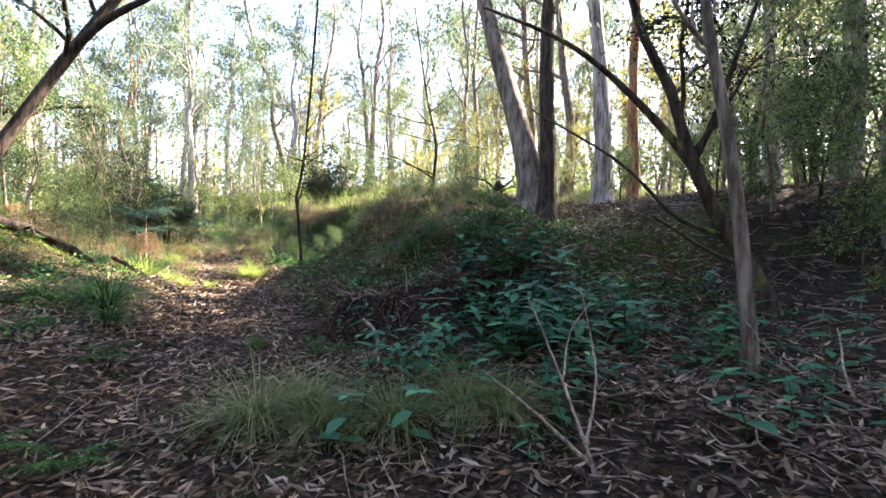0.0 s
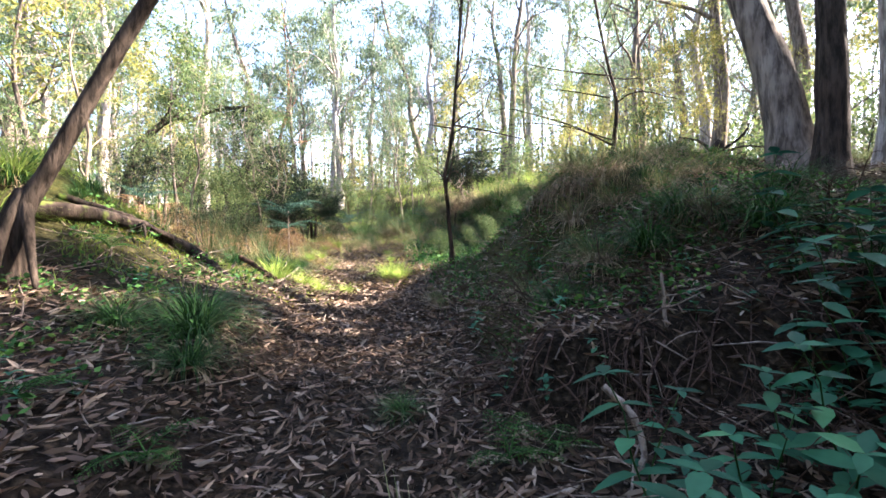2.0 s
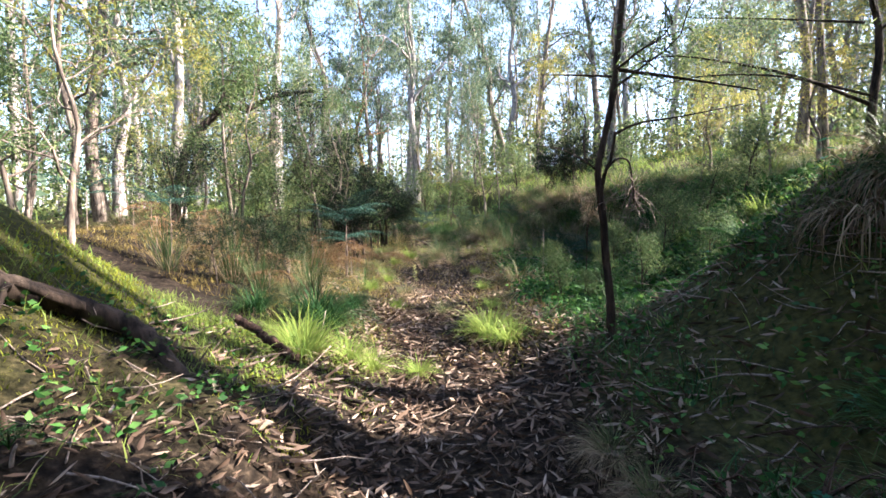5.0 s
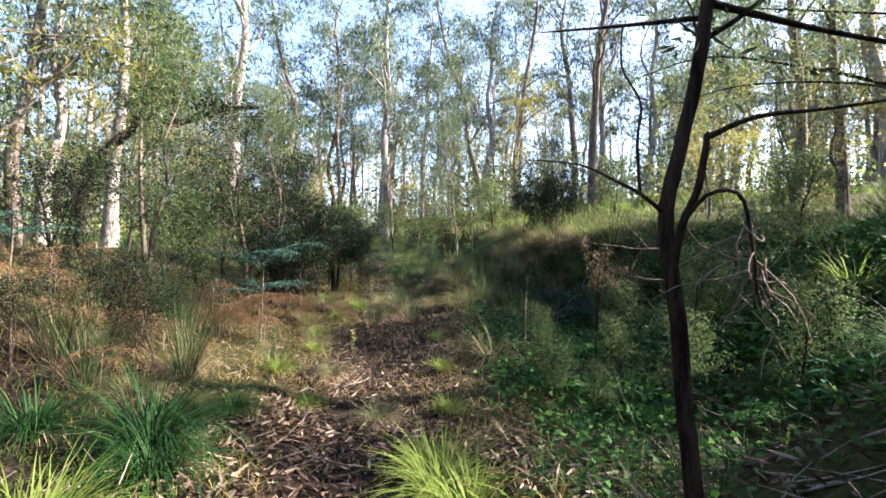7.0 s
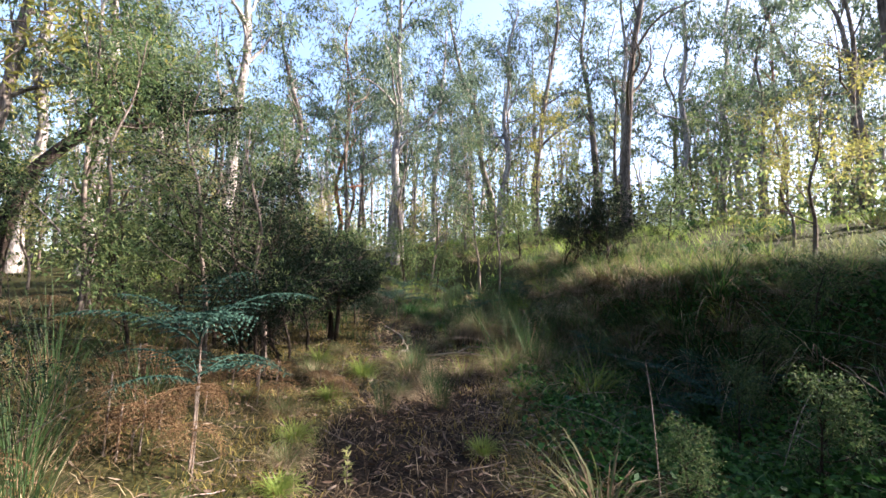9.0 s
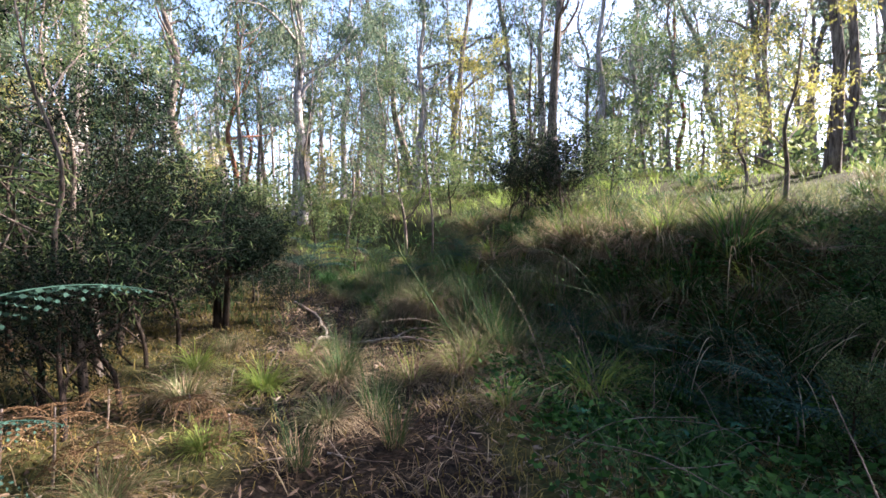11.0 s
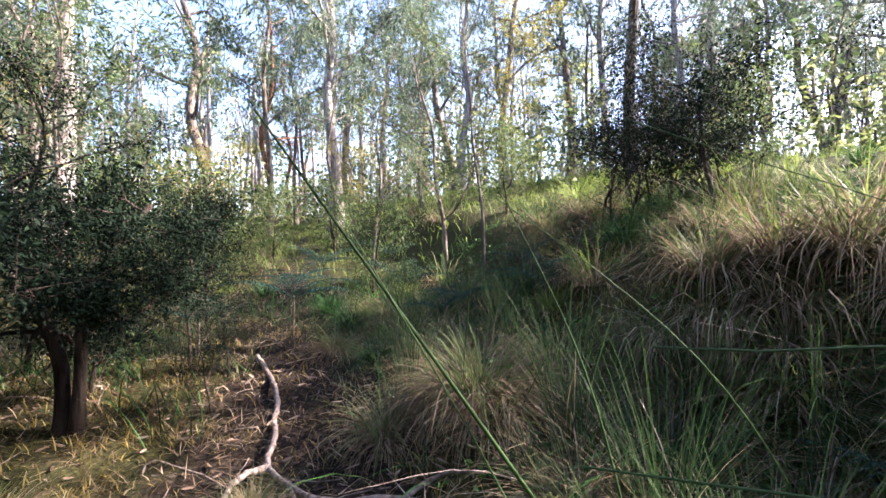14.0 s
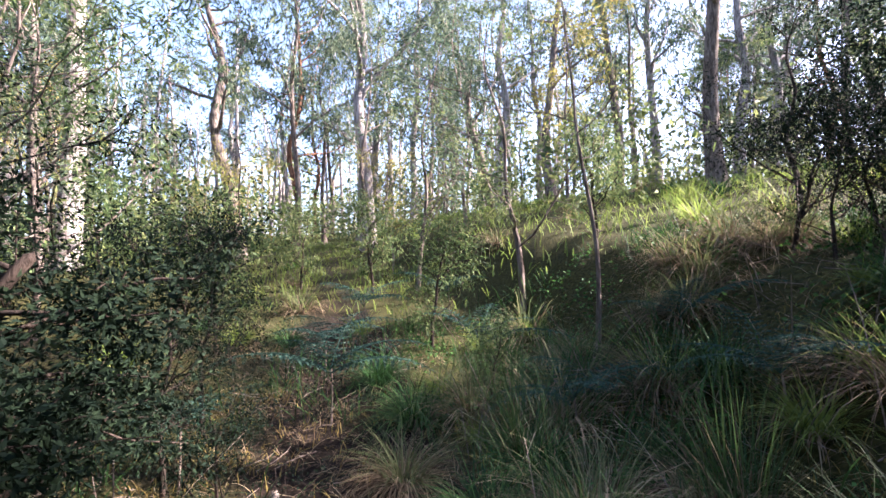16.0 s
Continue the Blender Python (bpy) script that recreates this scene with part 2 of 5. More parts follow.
def ribbons(base, az, length, width, lift, droop, n=4):
    """Grass blades: arching, tapering strips."""
    N = len(base)
    h = np.stack([np.cos(az), np.sin(az), np.zeros(N)], 1)
    side = np.stack([-np.sin(az), np.cos(az), np.zeros(N)], 1)
    p, rows = base.copy(), []
    for k in range(n + 1):
        s = k / n
        w = width * (1 - s ** 1.6 * 0.93) * (0.65 + 0.35 * min(1, s * 4))
        rows += [p - side * w[:, None] / 2, p + side * w[:, None] / 2]
        e = lift - droop * (s + 0.5 / n)
        p = p + (length / n)[:, None] * (h * np.cos(e)[:, None] + np.array([0, 0, 1.0]) * np.sin(e)[:, None])
    v = np.stack(rows, 1).reshape(-1, 3)
    q = np.array([[2 * k, 2 * k + 1, 2 * k + 3, 2 * k + 2] for k in range(n)])
    f = (np.arange(N)[:, None, None] * (2 * n + 2) + q[None]).reshape(-1, 4)
    return v, f


def leaves(base, axis, length, width, g, fold=0.25, fine=False):
    """Pointed leaves, folded along the midrib; fine ones have six corners."""
    N = len(base)
    axis = unit(axis)
    side = unit(np.cross(axis, g.standard_normal((N, 3))))
    nor = np.cross(axis, side)
    L, W = length[:, None], width[:, None]
    up = nor * W * fold
    if not fine:
        v = np.stack([base, base + axis * L * 0.42 + side * W / 2 + up, base + axis * L, base + axis * L * 0.42 - side * W / 2 + up], 1)
        return v.reshape(-1, 3), np.arange(N * 4).reshape(N, 4)
    bend = nor * L * g.uniform(-0.18, 0.18, (N, 1))
    v = np.stack([base, base + axis * L * 0.28 + side * W * 0.5 + up, base + axis * L * 0.66 + side * W * 0.4 + up + bend * 0.5, base + axis * L + bend,
                  base + axis * L * 0.66 - side * W * 0.4 + up + bend * 0.5, base + axis * L * 0.28 - side * W * 0.5 + up], 1)
    q = np.array([[0, 1, 2, 3], [0, 3, 4, 5]])
    return v.reshape(-1, 3), (np.arange(N)[:, None, None] * 6 + q[None]).reshape(-1, 4)


# ---- the lie of the land ----


def sstep(a, b, v):
    t = np.clip((v - a) / (b - a), 0, 1)
    return t * t * (3 - 2 * t)


def path_x(y):
    """The trodden path's middle line."""
    return np.interp(y, [-20, 0, 3, 4.5, 5.5, 6.8, 9.5, 11.2, 13.5, 16.3, 20, 40], [3, -0.5, -1.6, -2.1, -2.6, -3.2, -4.7, -5.5, -6.4, -8.1, -10.7, -26])


def lump(x, y, cx, cy, sx, sy, h):
    return h * np.exp(-((x - cx) / sx) ** 2 - ((y - cy) / sy) ** 2)


def ripple(x, y, size, seed):
    g = np.random.default_rng(seed)
    out = 0
    for k in range(9):
        a, ph, s = g.uniform(0, 6.28), g.uniform(0, 6.28), size * g.uniform(0.6, 1.6)
        out = out + np.sin((x * math.cos(a) + y * math.sin(a)) * 6.28 / s + ph)
    return out / 4


def ground_z(x, y):
    x, y = np.asarray(x, float), np.asarray(y, float)
    d = x - path_x(y)
    yc = np.minimum(y, 60)
    z = 0.2 + 0.083 * yc + 0.05 * np.clip(yc - 19, 0, 18) - 0.05 * np.clip(y - 60, 0, 400)
    # a low lip, then the bank above the path, steep and easing off
    near = np.interp(y, [4, 5, 7.5, 9, 10.5, 13, 14.7, 15.9, 16.9, 20], [1.0, 1.2, 1.5, 2.0, 2.3, 2.8, 3.3, 3.0, 1.9, 2.3])
    far = np.interp(y, [4, 5, 7.5, 9, 10.5, 13, 14.7, 15.9, 16.9, 20], [3.4, 3.4, 3.3, 4.5, 5.0, 6.0, 5.2, 4.5, 4.0, 5.0])
    t = np.clip((d - near) / (far - near), 0, 1)
    z = z + (0.25 + 0.85 * sstep(4.4, 7.6, y)) * t * t * (3 - 2 * t) + 0.22 * sstep(0.6, 1.3, d) * sstep(5.2, 6.4, y) * (1 - sstep(8.6, 10, y))
    z = z + 0.085 * np.clip(d - 3.6, 0, 12) * sstep(0.5, 4.5, y)
    # root scarp
    z = z + 0.42 * sstep(4.66, 4.9, y + 0.1 * np.sin(5 * x)) * sstep(-1.45, -1.0, x) * (1 - sstep(0.6, 2.2, x)) * (1 - sstep(5.1, 7.4, y))
    z = z + lump(x, y, -0.5, 11.5, 2.0, 1.6, 0.3)
    # the dome beside the path, the rise under the stump and the dip before the big trunks
    z = z + lump(x, y, -1.25, 8.5, 0.9, 1.0, 0.65) + lump(x, y, 0.9, 10.0, 1.0, 1.2, 0.38) + lump(x, y, 0.3, 8.6, 0.8, 0.8, 0.15)
    z = z - lump(x, y, 1.95, 7.6, 1.0, 1.3, 0.4) - lump(x, y, -8.0, 15.7, 1.2, 1.2, 0.13)
    # grassy rise and a hummock
    z = z - lump(x, y, -3.6, 13.8, 1.3, 1.1, 0.15) + lump(x, y, -4.2, 17.2, 1.4, 1.0, 0.1)
    z = z + lump(x, y, -6.6, 16.3, 0.5, 0.5, 0.25)
    # gentle slope on the other side, and its mossy mound
    z = z + 0.95 * sstep(0.9, 6.5, -d) * (1 - 0.6 * sstep(12, 14, y) * (1 - sstep(4, 8, -d)))
    z = z + 0.33 * sstep(0.45, 1.2, -d) * (1 - 0.6 * sstep(5.4, 8.0, y)) * (1 - sstep(10, 12, y))
    z = z + lump(x, y, -6.1, 5.5, 1.35, 1.4, 0.68) + lump(x, y, -6.6, 5.9, 0.8, 0.9, 0.3)
    z = z - 0.05 * np.exp(-(d / 0.5) ** 2)
    z = z + 0.02 * ripple(x, y, 0.9, 3) + 0.05 * ripple(x, y, 3.5, 4) * sstep(0.6, 2.0, np.abs(d)) + 0.4 * ripple(x, y, 22, 5) * sstep(14, 40, np.abs(d))
    return z


def moss_cover(x, y):
    d = x - path_x(y)
    m = 0.5 * sstep(5.0, 6.2, y) * sstep(0.7, 1.5, d) * (1 - sstep(5.5, 8, d))
    m = m + lump(x, y, -5.9, 5.9, 1.3, 1.2, 0.6) + 0.4 * sstep(8.2, 9.5, y) * sstep(0.5, 1.2, np.abs(d)) + 0.25 * sstep(20, 24, y)
    return np.clip(m, 0, 0.75)


def axis_steps(a, b, step, far_a, far_b):
    mid = list(np.arange(a, b, step))
    lo, s = [a], step
    while lo[-1] > far_a:
        s *= 1.13
        lo.append(lo[-1] - s)
    hi, s = [mid[-1]], step
    while hi[-1] < far_b:
        s *= 1.13
        hi.append(hi[-1] + s)
    return np.array(lo[:0:-1] + mid + hi[1:])


xs, ys = axis_steps(-11, 4.5, 0.1, -500, 500), axis_steps(-1, 21, 0.1, -500, 600)
gx, gy = np.meshgrid(xs, ys, indexing="ij")
gz = ground_z(gx, gy) + np.random.default_rng(2).normal(0, 0.008, gx.shape)
nx, ny = gx.shape
gi, gj = np.meshgrid(np.arange(nx - 1), np.arange(ny - 1), indexing="ij")
gi, gj = gi.ravel(), gj.ravel()
ground_mesh = mesh_of("ground", np.stack([gx, gy, gz], -1).reshape(-1, 3), np.stack([gi * ny + gj, (gi + 1) * ny + gj, (gi + 1) * ny + gj + 1, gi * ny + gj + 1], 1), SOIL, True)
ground_mesh.attributes.new("moss", "FLOAT", "POINT").data.foreach_set("value", moss_cover(gx, gy).astype(np.float32).ravel())
tagged(new("ground", ground_mesh), "sloping forest floor of brown soil, litter and moss", "ground", kind="structure")


def scatter(n, x0, x1, y0, y1, chance, g):
    """Random places on the ground, kept by chance(x, y, d)."""
    x, y = g.uniform(x0, x1, n), g.uniform(y0, y1, n)
    keep = g.uniform(0, 1, n) < chance(x, y, x - path_x(y))
    x, y = x[keep], y[keep]
    return np.stack([x, y, ground_z(x, y)], 1)


def gz1(x, y):
    return float(ground_z(x, y))


# ---- trees ----


def limb_line(g, p0, direction, length, n=7, wander=0.22, rise=0.0):
    p, dv, out = np.array(p0, float), unit(np.array(direction, float)), [np.array(p0, float)]
    for _ in range(n - 1):
        dv = unit(dv + g.normal(0, wander, 3) + np.array([0, 0, rise]))
        p = p + dv * length / (n - 1)
        out.append(p)
    return np.array(out)


def grow(seed, trunk, r0, r1, limbs, limb_from, limb_len, per_tip, leaf_l, leaf_w, spread, droop, sides=8, twigs=4, rise=0.05, elev=(15, 60), flare=0.5, steps=16, base_leaf=0.35):
    """Trunk, limbs and leaves of one tree, as three soups."""
    g = np.random.default_rng(seed)
    line = spline(trunk, steps)
    s = np.linspace(0, 1, steps)
    rad = r0 + (r1 - r0) * s ** 0.8 + r0 * flare * np.exp(-s * 18)
    wood, arms, crown = Soup(), Soup(), Soup()
    wood.add(tube(line, rad, sides, 0.05, g))
    size = np.linalg.norm(line[-1] - line[0])
    tips = []
    for k in range(limbs):
        u = limb_from + (1 - limb_from) * (k + g.uniform(0, 1)) / limbs
        i = min(int(u * (steps - 1)), steps - 2)
        p0 = line[i] + (line[i + 1] - line[i]) * (u * (steps - 1) - i)
        a, e = g.uniform(0, 6.283), radians(g.uniform(*elev))
        L = limb_len * size * g.uniform(0.6, 1.2) * (1.15 - 0.6 * u)
        arm = limb_line(g, p0, (math.cos(a) * math.cos(e), math.sin(a) * math.cos(e), math.sin(e)), L, 7, 0.2, rise)
        ra = max(float(np.interp(u, s, rad)) * 0.5, r1 * 0.5)
        arms.add(tube(arm, np.linspace(ra, max(ra * 0.25, 0.004), 7), 5))
        for j in range(twigs):
            q = arm[int(g.integers(2, 7))]
            tw = limb_line(g, q, unit(arm[-1] - arm[0]) + g.normal(0, 0.7, 3), L * g.uniform(0.25, 0.5), 4, 0.25, rise)
            arms.add(tube(tw, np.linspace(max(ra * 0.3, 0.005), 0.003, 4), 3))
            tips += [tw[-1], tw[2], tw[1]] if g.uniform() > base_leaf else [tw[-1], tw[2]]
        tips.append(arm[-1])
    tips = np.array(tips)
    if per_tip:
        m = len(tips) * per_tip
        # leaves sit along short side shoots, so that the crown hangs in sprays with gaps
        shoots = unit(g.standard_normal((len(tips), 5, 3)) + np.array([0, 0, -0.35 * droop])) * np.array([1, 1, 0.75])
        way = shoots[np.repeat(np.arange(len(tips)), per_tip), g.integers(0, 5, m)]
        c = np.repeat(tips, per_tip, 0) + way * (g.uniform(0.05, 1, m) * spread * 2.4)[:, None] + g.normal(0, 0.13 * spread, (m, 3))
        ax = g.standard_normal((m, 3)) * 0.55 + way * 0.7 + np.array([0, 0, -droop])
        crown.add(leaves(c, ax, g.uniform(0.6, 1.3, m) * leaf_l, g.uniform(0.7, 1.2, m) * leaf_w, g))
    return wood, arms, crown


def tree(name, label, category, where, wood, arms, crown, bark, leaf, group="", boughs=()):
    ob = thing(name, label, category, group, where)
    part("trunk", wood.mesh("trunk", bark, True), ob)
    if arms.n:
        part("branchwork", arms.mesh("branchwork", bark, True), ob)
    if crown.n:
        part("crown", crown.mesh("crown", leaf), ob)
    for line, ra, rb in boughs:
        part("bough", mesh_of("bough", *tube(spline(line, 14), np.linspace(ra, rb, 14), 7), bark, True), ob)
    return ob


def wavy(g, height, lean=(0, 0), wob=0.02, n=6):
    """A gently crooked trunk line from the origin."""
    t = np.linspace(0, 1, n)
    p = np.stack([lean[0] * t ** 1.2, lean[1] * t ** 1.2, height * t], 1)
    p[1:, :2] += g.normal(0, wob * height, (n - 1, 2)) * t[1:, None] ** 0.5
    p[0, 2] = -0.3
    return p


def stand(ob, x, y, turn=0.0, size=1.0):
    return copy_thing(ob, pose(x, y, gz1(x, y), 0, 0, turn) @ Matrix.Scale(size, 4))


def bare(ob):
    """Strips the leaves from a copied tree."""
    for leafy in [o for o in ob.children if o.name.startswith("crown")]:
        bpy.data.objects.remove(leafy)
    return tagged(ob, label="bare grey eucalyptus trunk with leafless limbs")


SUNNY = ((-4.6, 7.4, 0.9), (-4.6, 15.6, 0.6), (-10.0, 31.0, 3.0), (-5.5, 19.0, 1.6), (-9.5, 24.0, 2.5), (-5.2, 10.7, 0.3), (-7.4, 14.3, 0.2), (-4.0, 16.8, 1.8), (-8.0, 20.0, 2.4), (-12.5, 25.5, 2.4), (-5.3, 6.0, 0.5), (-7.0, 28.0, 4.0), (-13.0, 34.0, 5.0), (-3.0, 24.0, 3.0), (-0.6, 8.6, 1.2), (0.5, 12.0, 1.5), (-16.0, 20.0, 2.5))


def clear_of_sun(x, y, height):
    """Whether a tree here leaves the sun on the open patches."""
    for px, py, half in SUNNY:
        ux, uy = math.sin(SUN_AZ), math.cos(SUN_AZ)
        s, side = (x - px) * ux + (y - py) * uy, abs((x - px) * uy - (y - py) * ux)
        if s > 1 and side < half + 0.045 * height and s * math.tan(SUN_EL) < height:
            return False
    return True


tg = np.random.default_rng(31)
GUM_LABELS = ["tall pale-barked eucalyptus with thin drooping crown", "slender grey eucalyptus with open high crown", "leaning grey eucalyptus trunk with forked limbs"]


def gum_kind(seed, height, r, lean, bark, label, limbs=13, frm=0.3):
    g = np.random.default_rng(seed)
    return grow(seed, wavy(g, height, lean, 0.016, 7), r, r * 0.22, limbs, frm, 0.26, 21, 0.38, 0.085, 0.45, 0.9, 8, 5, 0.06, (20, 65), 0.35, 18), bark, label


# first of each kind stands at a real place; the others are copies
GUMS = []
for seed, h, r, lean, bark, label, (x, y) in (
        (1, 21, 0.32, (0.6, 0.4), BARK_PALE, GUM_LABELS[0], (-28.1, 50.1)),
        (2, 23, 0.4, (-5.5, -1.5), BARK_GREY, GUM_LABELS[2], (-16.6, 49.0)),
        (3, 22, 0.33, (-0.8, 0.5), BARK_GREY, GUM_LABELS[1], (-7.5, 44.0)),
        (4, 20, 0.34, (1.2, 0), BARK_PALE, GUM_LABELS[0], (1.3, 48.0)),
        (5, 18, 0.18, (-0.6, 0.3), BARK_GREY, GUM_LABELS[1], (-27.5, 42.4)),
        (6, 19, 0.24, (0.5, -0.4), BARK_RED, "tall eucalyptus with reddish-brown lower trunk", (-27.8, 39.4))):
    made, bk, lb = gum_kind(seed, h, r, lean, bark, label)
    GUMS.append(tree("eucalyptus_tree", lb, "tree", (x, y, gz1(x, y)), *made, bk, LEAF_GUM, "forest eucalyptus trees"))

for k, x, y, turn, size in ((0, -20.4, 22.0, 40, 0.95), (3, -49.8, 54.3, 10, 1.2), (4, -6.3, 51.6, 80, 1.1), (0, -32.7, 26.4, 200, 0.75), (2, 6.0, 37.2, 30, 0.7),
                            (0, -21.7, 17.6, 90, 0.85), (3, -25.3, 17.1, 33, 0.8), (2, -24.7, 16.1, 300, 0.9), 
                            (2, 3.4, 19.0, 70, 0.7), (4, -22.5, 33.2, 150, 1.0), (3, -18.4, 33.4, 250, 1.0), (4, 2.6, 41.0, 290, 0.9)):
    stand(GUMS[k], x, y, turn, size)

taken = [(o.location.x, o.location.y) for o in scene.objects if o.name.startswith("eucalyptus_tree")]
added = 0
while added < 46:
    a, r = tg.uniform(radians(30), radians(160)), tg.uniform(24, 75) if added > 14 else tg.uniform(55, 80)
    x, y = -4 + r * math.cos(a), 8 + r * math.sin(a)
    if min((x - p) ** 2 + (y - q) ** 2 for p, q in taken) < 6 or not clear_of_sun(x, y, 20):
        continue
    taken.append((x, y))
    stand(GUMS[int(tg.integers(0, 6))], x, y, tg.uniform(0, 360), tg.uniform(0.7, 1.15))
    added += 1
while added < 84:
    a, r = tg.uniform(radians(12), radians(88)), tg.uniform(33, 66)
    x, y = -4 + r * math.cos(a), 8 + r * math.sin(a)
    if min((x - p) ** 2 + (y - q) ** 2 for p, q in taken) < 5 or not clear_of_sun(x, y, 19):
        continue
    taken.append((x, y))
    stand(GUMS[int(tg.integers(0, 5))], x, y, tg.uniform(0, 360), tg.uniform(0.75, 1.05))
    added += 1
# gums added beside and behind the walker, mostly unseen, to shade the foreground
for x, y, k in ((9, 6, 0), (12, 11, 2), (8.5, 1.5, 3), (15, 4, 1), (19, 9, 0), (13, -3, 2), (6, -6, 4), (21, 16, 3), (16, 20, 0), (24, 2, 2), (11, 16.5, 4), (-9, -7, 0), (-15, -2, 3), (-2, -12, 2), (-18, 6, 4)):
    if clear_of_sun(x, y, 19):
        stand(GUMS[k], x, y, 47 * k + 13 * x, 0.85)

for k, x, y, turn, size in ((4, 9.2, 38.5, 0, 0.9), (3, -14.0, 41.0, 10, 0.9), (4, -17.0, 54.0, 70, 1.1), (0, -12.5, 47.0, 130, 0.85), (2, -10.5, 38.0, 220, 0.8), (4, -20.5, 46.0, 300, 1.0), (3, -2.0, 40.0, 15, 0.85), (0, -23.0, 40.0, 55, 0.85)):
    stand(GUMS[k], x, y, turn, size)

for k, x, y, turn, size in ((4, 6.2, 30.4, 120, 1.1), (4, 3.7, 30.6, 10, 0.8), (2, -4.7, 29.7, 160, 0.75), (4, 0.9, 17.3, 10, 0.6), (2, 3.8, 14.4, 20, 0.55), (0, 8.8, 12.2, 140, 0.7)):
    bare(stand(GUMS[k], x, y, turn, size))
# gums added off to the right only so their crowns shade the walk's start
for k, x, y in ((0, 9.0, 10.3), (3, 12.5, 10.2), (0, 8.8, 6.6), (2, 9.5, 5.0)):
    stand(GUMS[k], x, y, 31 * x, 0.85)

# two gums added to keep the sun off the bush by the clearing
stand(GUMS[4], 1.6, 22.6, 80, 0.85)
stand(GUMS[3], 4.5, 24.7, 150, 0.8)

# distant woods that close the view
dw = np.random.default_rng(88)
far_trunks, far_leaves, sun_painted_leaves = Soup(), Soup(), Soup()
for k in range(640):
    a, r = dw.uniform(radians(15), radians(185)), dw.uniform(46, 120)
    x, y = -4 + r * math.cos(a), 8 + r * math.sin(a)
    z, h = gz1(x, y), dw.uniform(9, 22)
    line = np.array([(x, y, z - 1), (x + dw.normal(0, 0.5), y, z + h * 0.5), (x + dw.normal(0, 1), y, z + h)])
    far_trunks.add(tube(line, np.array([1, 0.75, 0.3]) * dw.uniform(0.07, 0.24), 5))
    m = 26
    c = np.array([x, y, z]) + dw.normal(0, 1, (5, 3)) * np.array([1.6, 1.6, 0]) + np.stack([0 * np.arange(5), 0 * np.arange(5), dw.uniform(0.05, 1.0, 5) ** 1.2 * h], 1)
    p = np.repeat(c, m, 0) + dw.normal(0, 0.75, (5 * m, 3)) * np.array([1, 1, 0.7])
    # every second tree takes the pale leaf, coloured as if in sun
    (sun_painted_leaves if k % 2 else far_leaves).add(leaves(p, dw.standard_normal((5 * m, 3)) + np.array([0, 0, -0.5]), dw.uniform(0.35, 0.8, 5 * m), dw.uniform(0.15, 0.3, 5 * m), dw))
# unseen trees behind the walker and to both sides, added to block skylight
for k in range(330):
    a, r = dw.uniform(radians(165), radians(335)), dw.uniform(21, 50)
    x, y = -4 + r * math.cos(a), 8 + r * math.sin(a)
    z, h = gz1(x, y), dw.uniform(12, 22)
    far_trunks.add(tube(np.array([(x, y, z - 1), (x + dw.normal(0, 0.5), y, z + h * 0.5), (x + dw.normal(0, 1), y, z + h)]), np.array([1, 0.75, 0.3]) * dw.uniform(0.1, 0.26), 5))
    c = np.array([x, y, z]) + dw.normal(0, 1, (7, 3)) * np.array([1.8, 1.8, 0]) + np.stack([np.zeros(7), np.zeros(7), dw.uniform(0.05, 1.0, 7) * h], 1)
    p = np.repeat(c, 22, 0) + dw.normal(0, 0.95, (154, 3)) * np.array([1, 1, 0.8])
    far_leaves.add(leaves(p, dw.standard_normal((154, 3)) + np.array([0, 0, -0.5]), dw.uniform(0.5, 0.95, 154), dw.uniform(0.25, 0.45, 154), dw))
scrub, sunny_scrub = Soup(), Soup()
for k in range(1000):
    a, r = dw.uniform(radians(25), radians(175)), dw.uniform(17, 62)
    x, y = -5 + r * math.cos(a), 10 + r * math.sin(a)
    if abs(x - float(path_x(y)) - 1) < 3.5 and y < 30:
        continue
    c = np.array([x, y, gz1(x, y)]) + np.array([0, 0, 1]) * dw.uniform(0.1, 2.6) ** 1.1
    m, size = 42, 0.5 + r / 60
    # about three in five clumps get the leaf with sunlight in its colour
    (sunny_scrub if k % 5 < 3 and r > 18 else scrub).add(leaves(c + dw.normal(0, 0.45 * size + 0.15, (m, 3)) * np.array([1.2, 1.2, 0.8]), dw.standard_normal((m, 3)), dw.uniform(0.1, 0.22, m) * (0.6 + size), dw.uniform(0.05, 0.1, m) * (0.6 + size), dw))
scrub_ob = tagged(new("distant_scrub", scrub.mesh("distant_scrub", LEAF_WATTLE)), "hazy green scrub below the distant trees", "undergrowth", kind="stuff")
tagged(new("sunny_scrub", sunny_scrub.mesh("sunny_scrub", LEAF_PALE)), "scrub below the distant trees, coloured pale yellow-green as if sunlit", "undergrowth", kind="stuff")
far_wood = tagged(new("distant_woods"), "distant thin-trunked eucalyptus woods in haze of leaves, plus unseen skylight-blocking trees behind", "woods", kind="stuff")
part("trunks", far_trunks.mesh("trunks", BARK_PALE, True), far_wood)
part("foliage", far_leaves.mesh("foliage", LEAF_GUM), far_wood)
part("foliage", sun_painted_leaves.mesh("foliage", LEAF_PALE), far_wood, "foliage coloured pale as if sunlit")

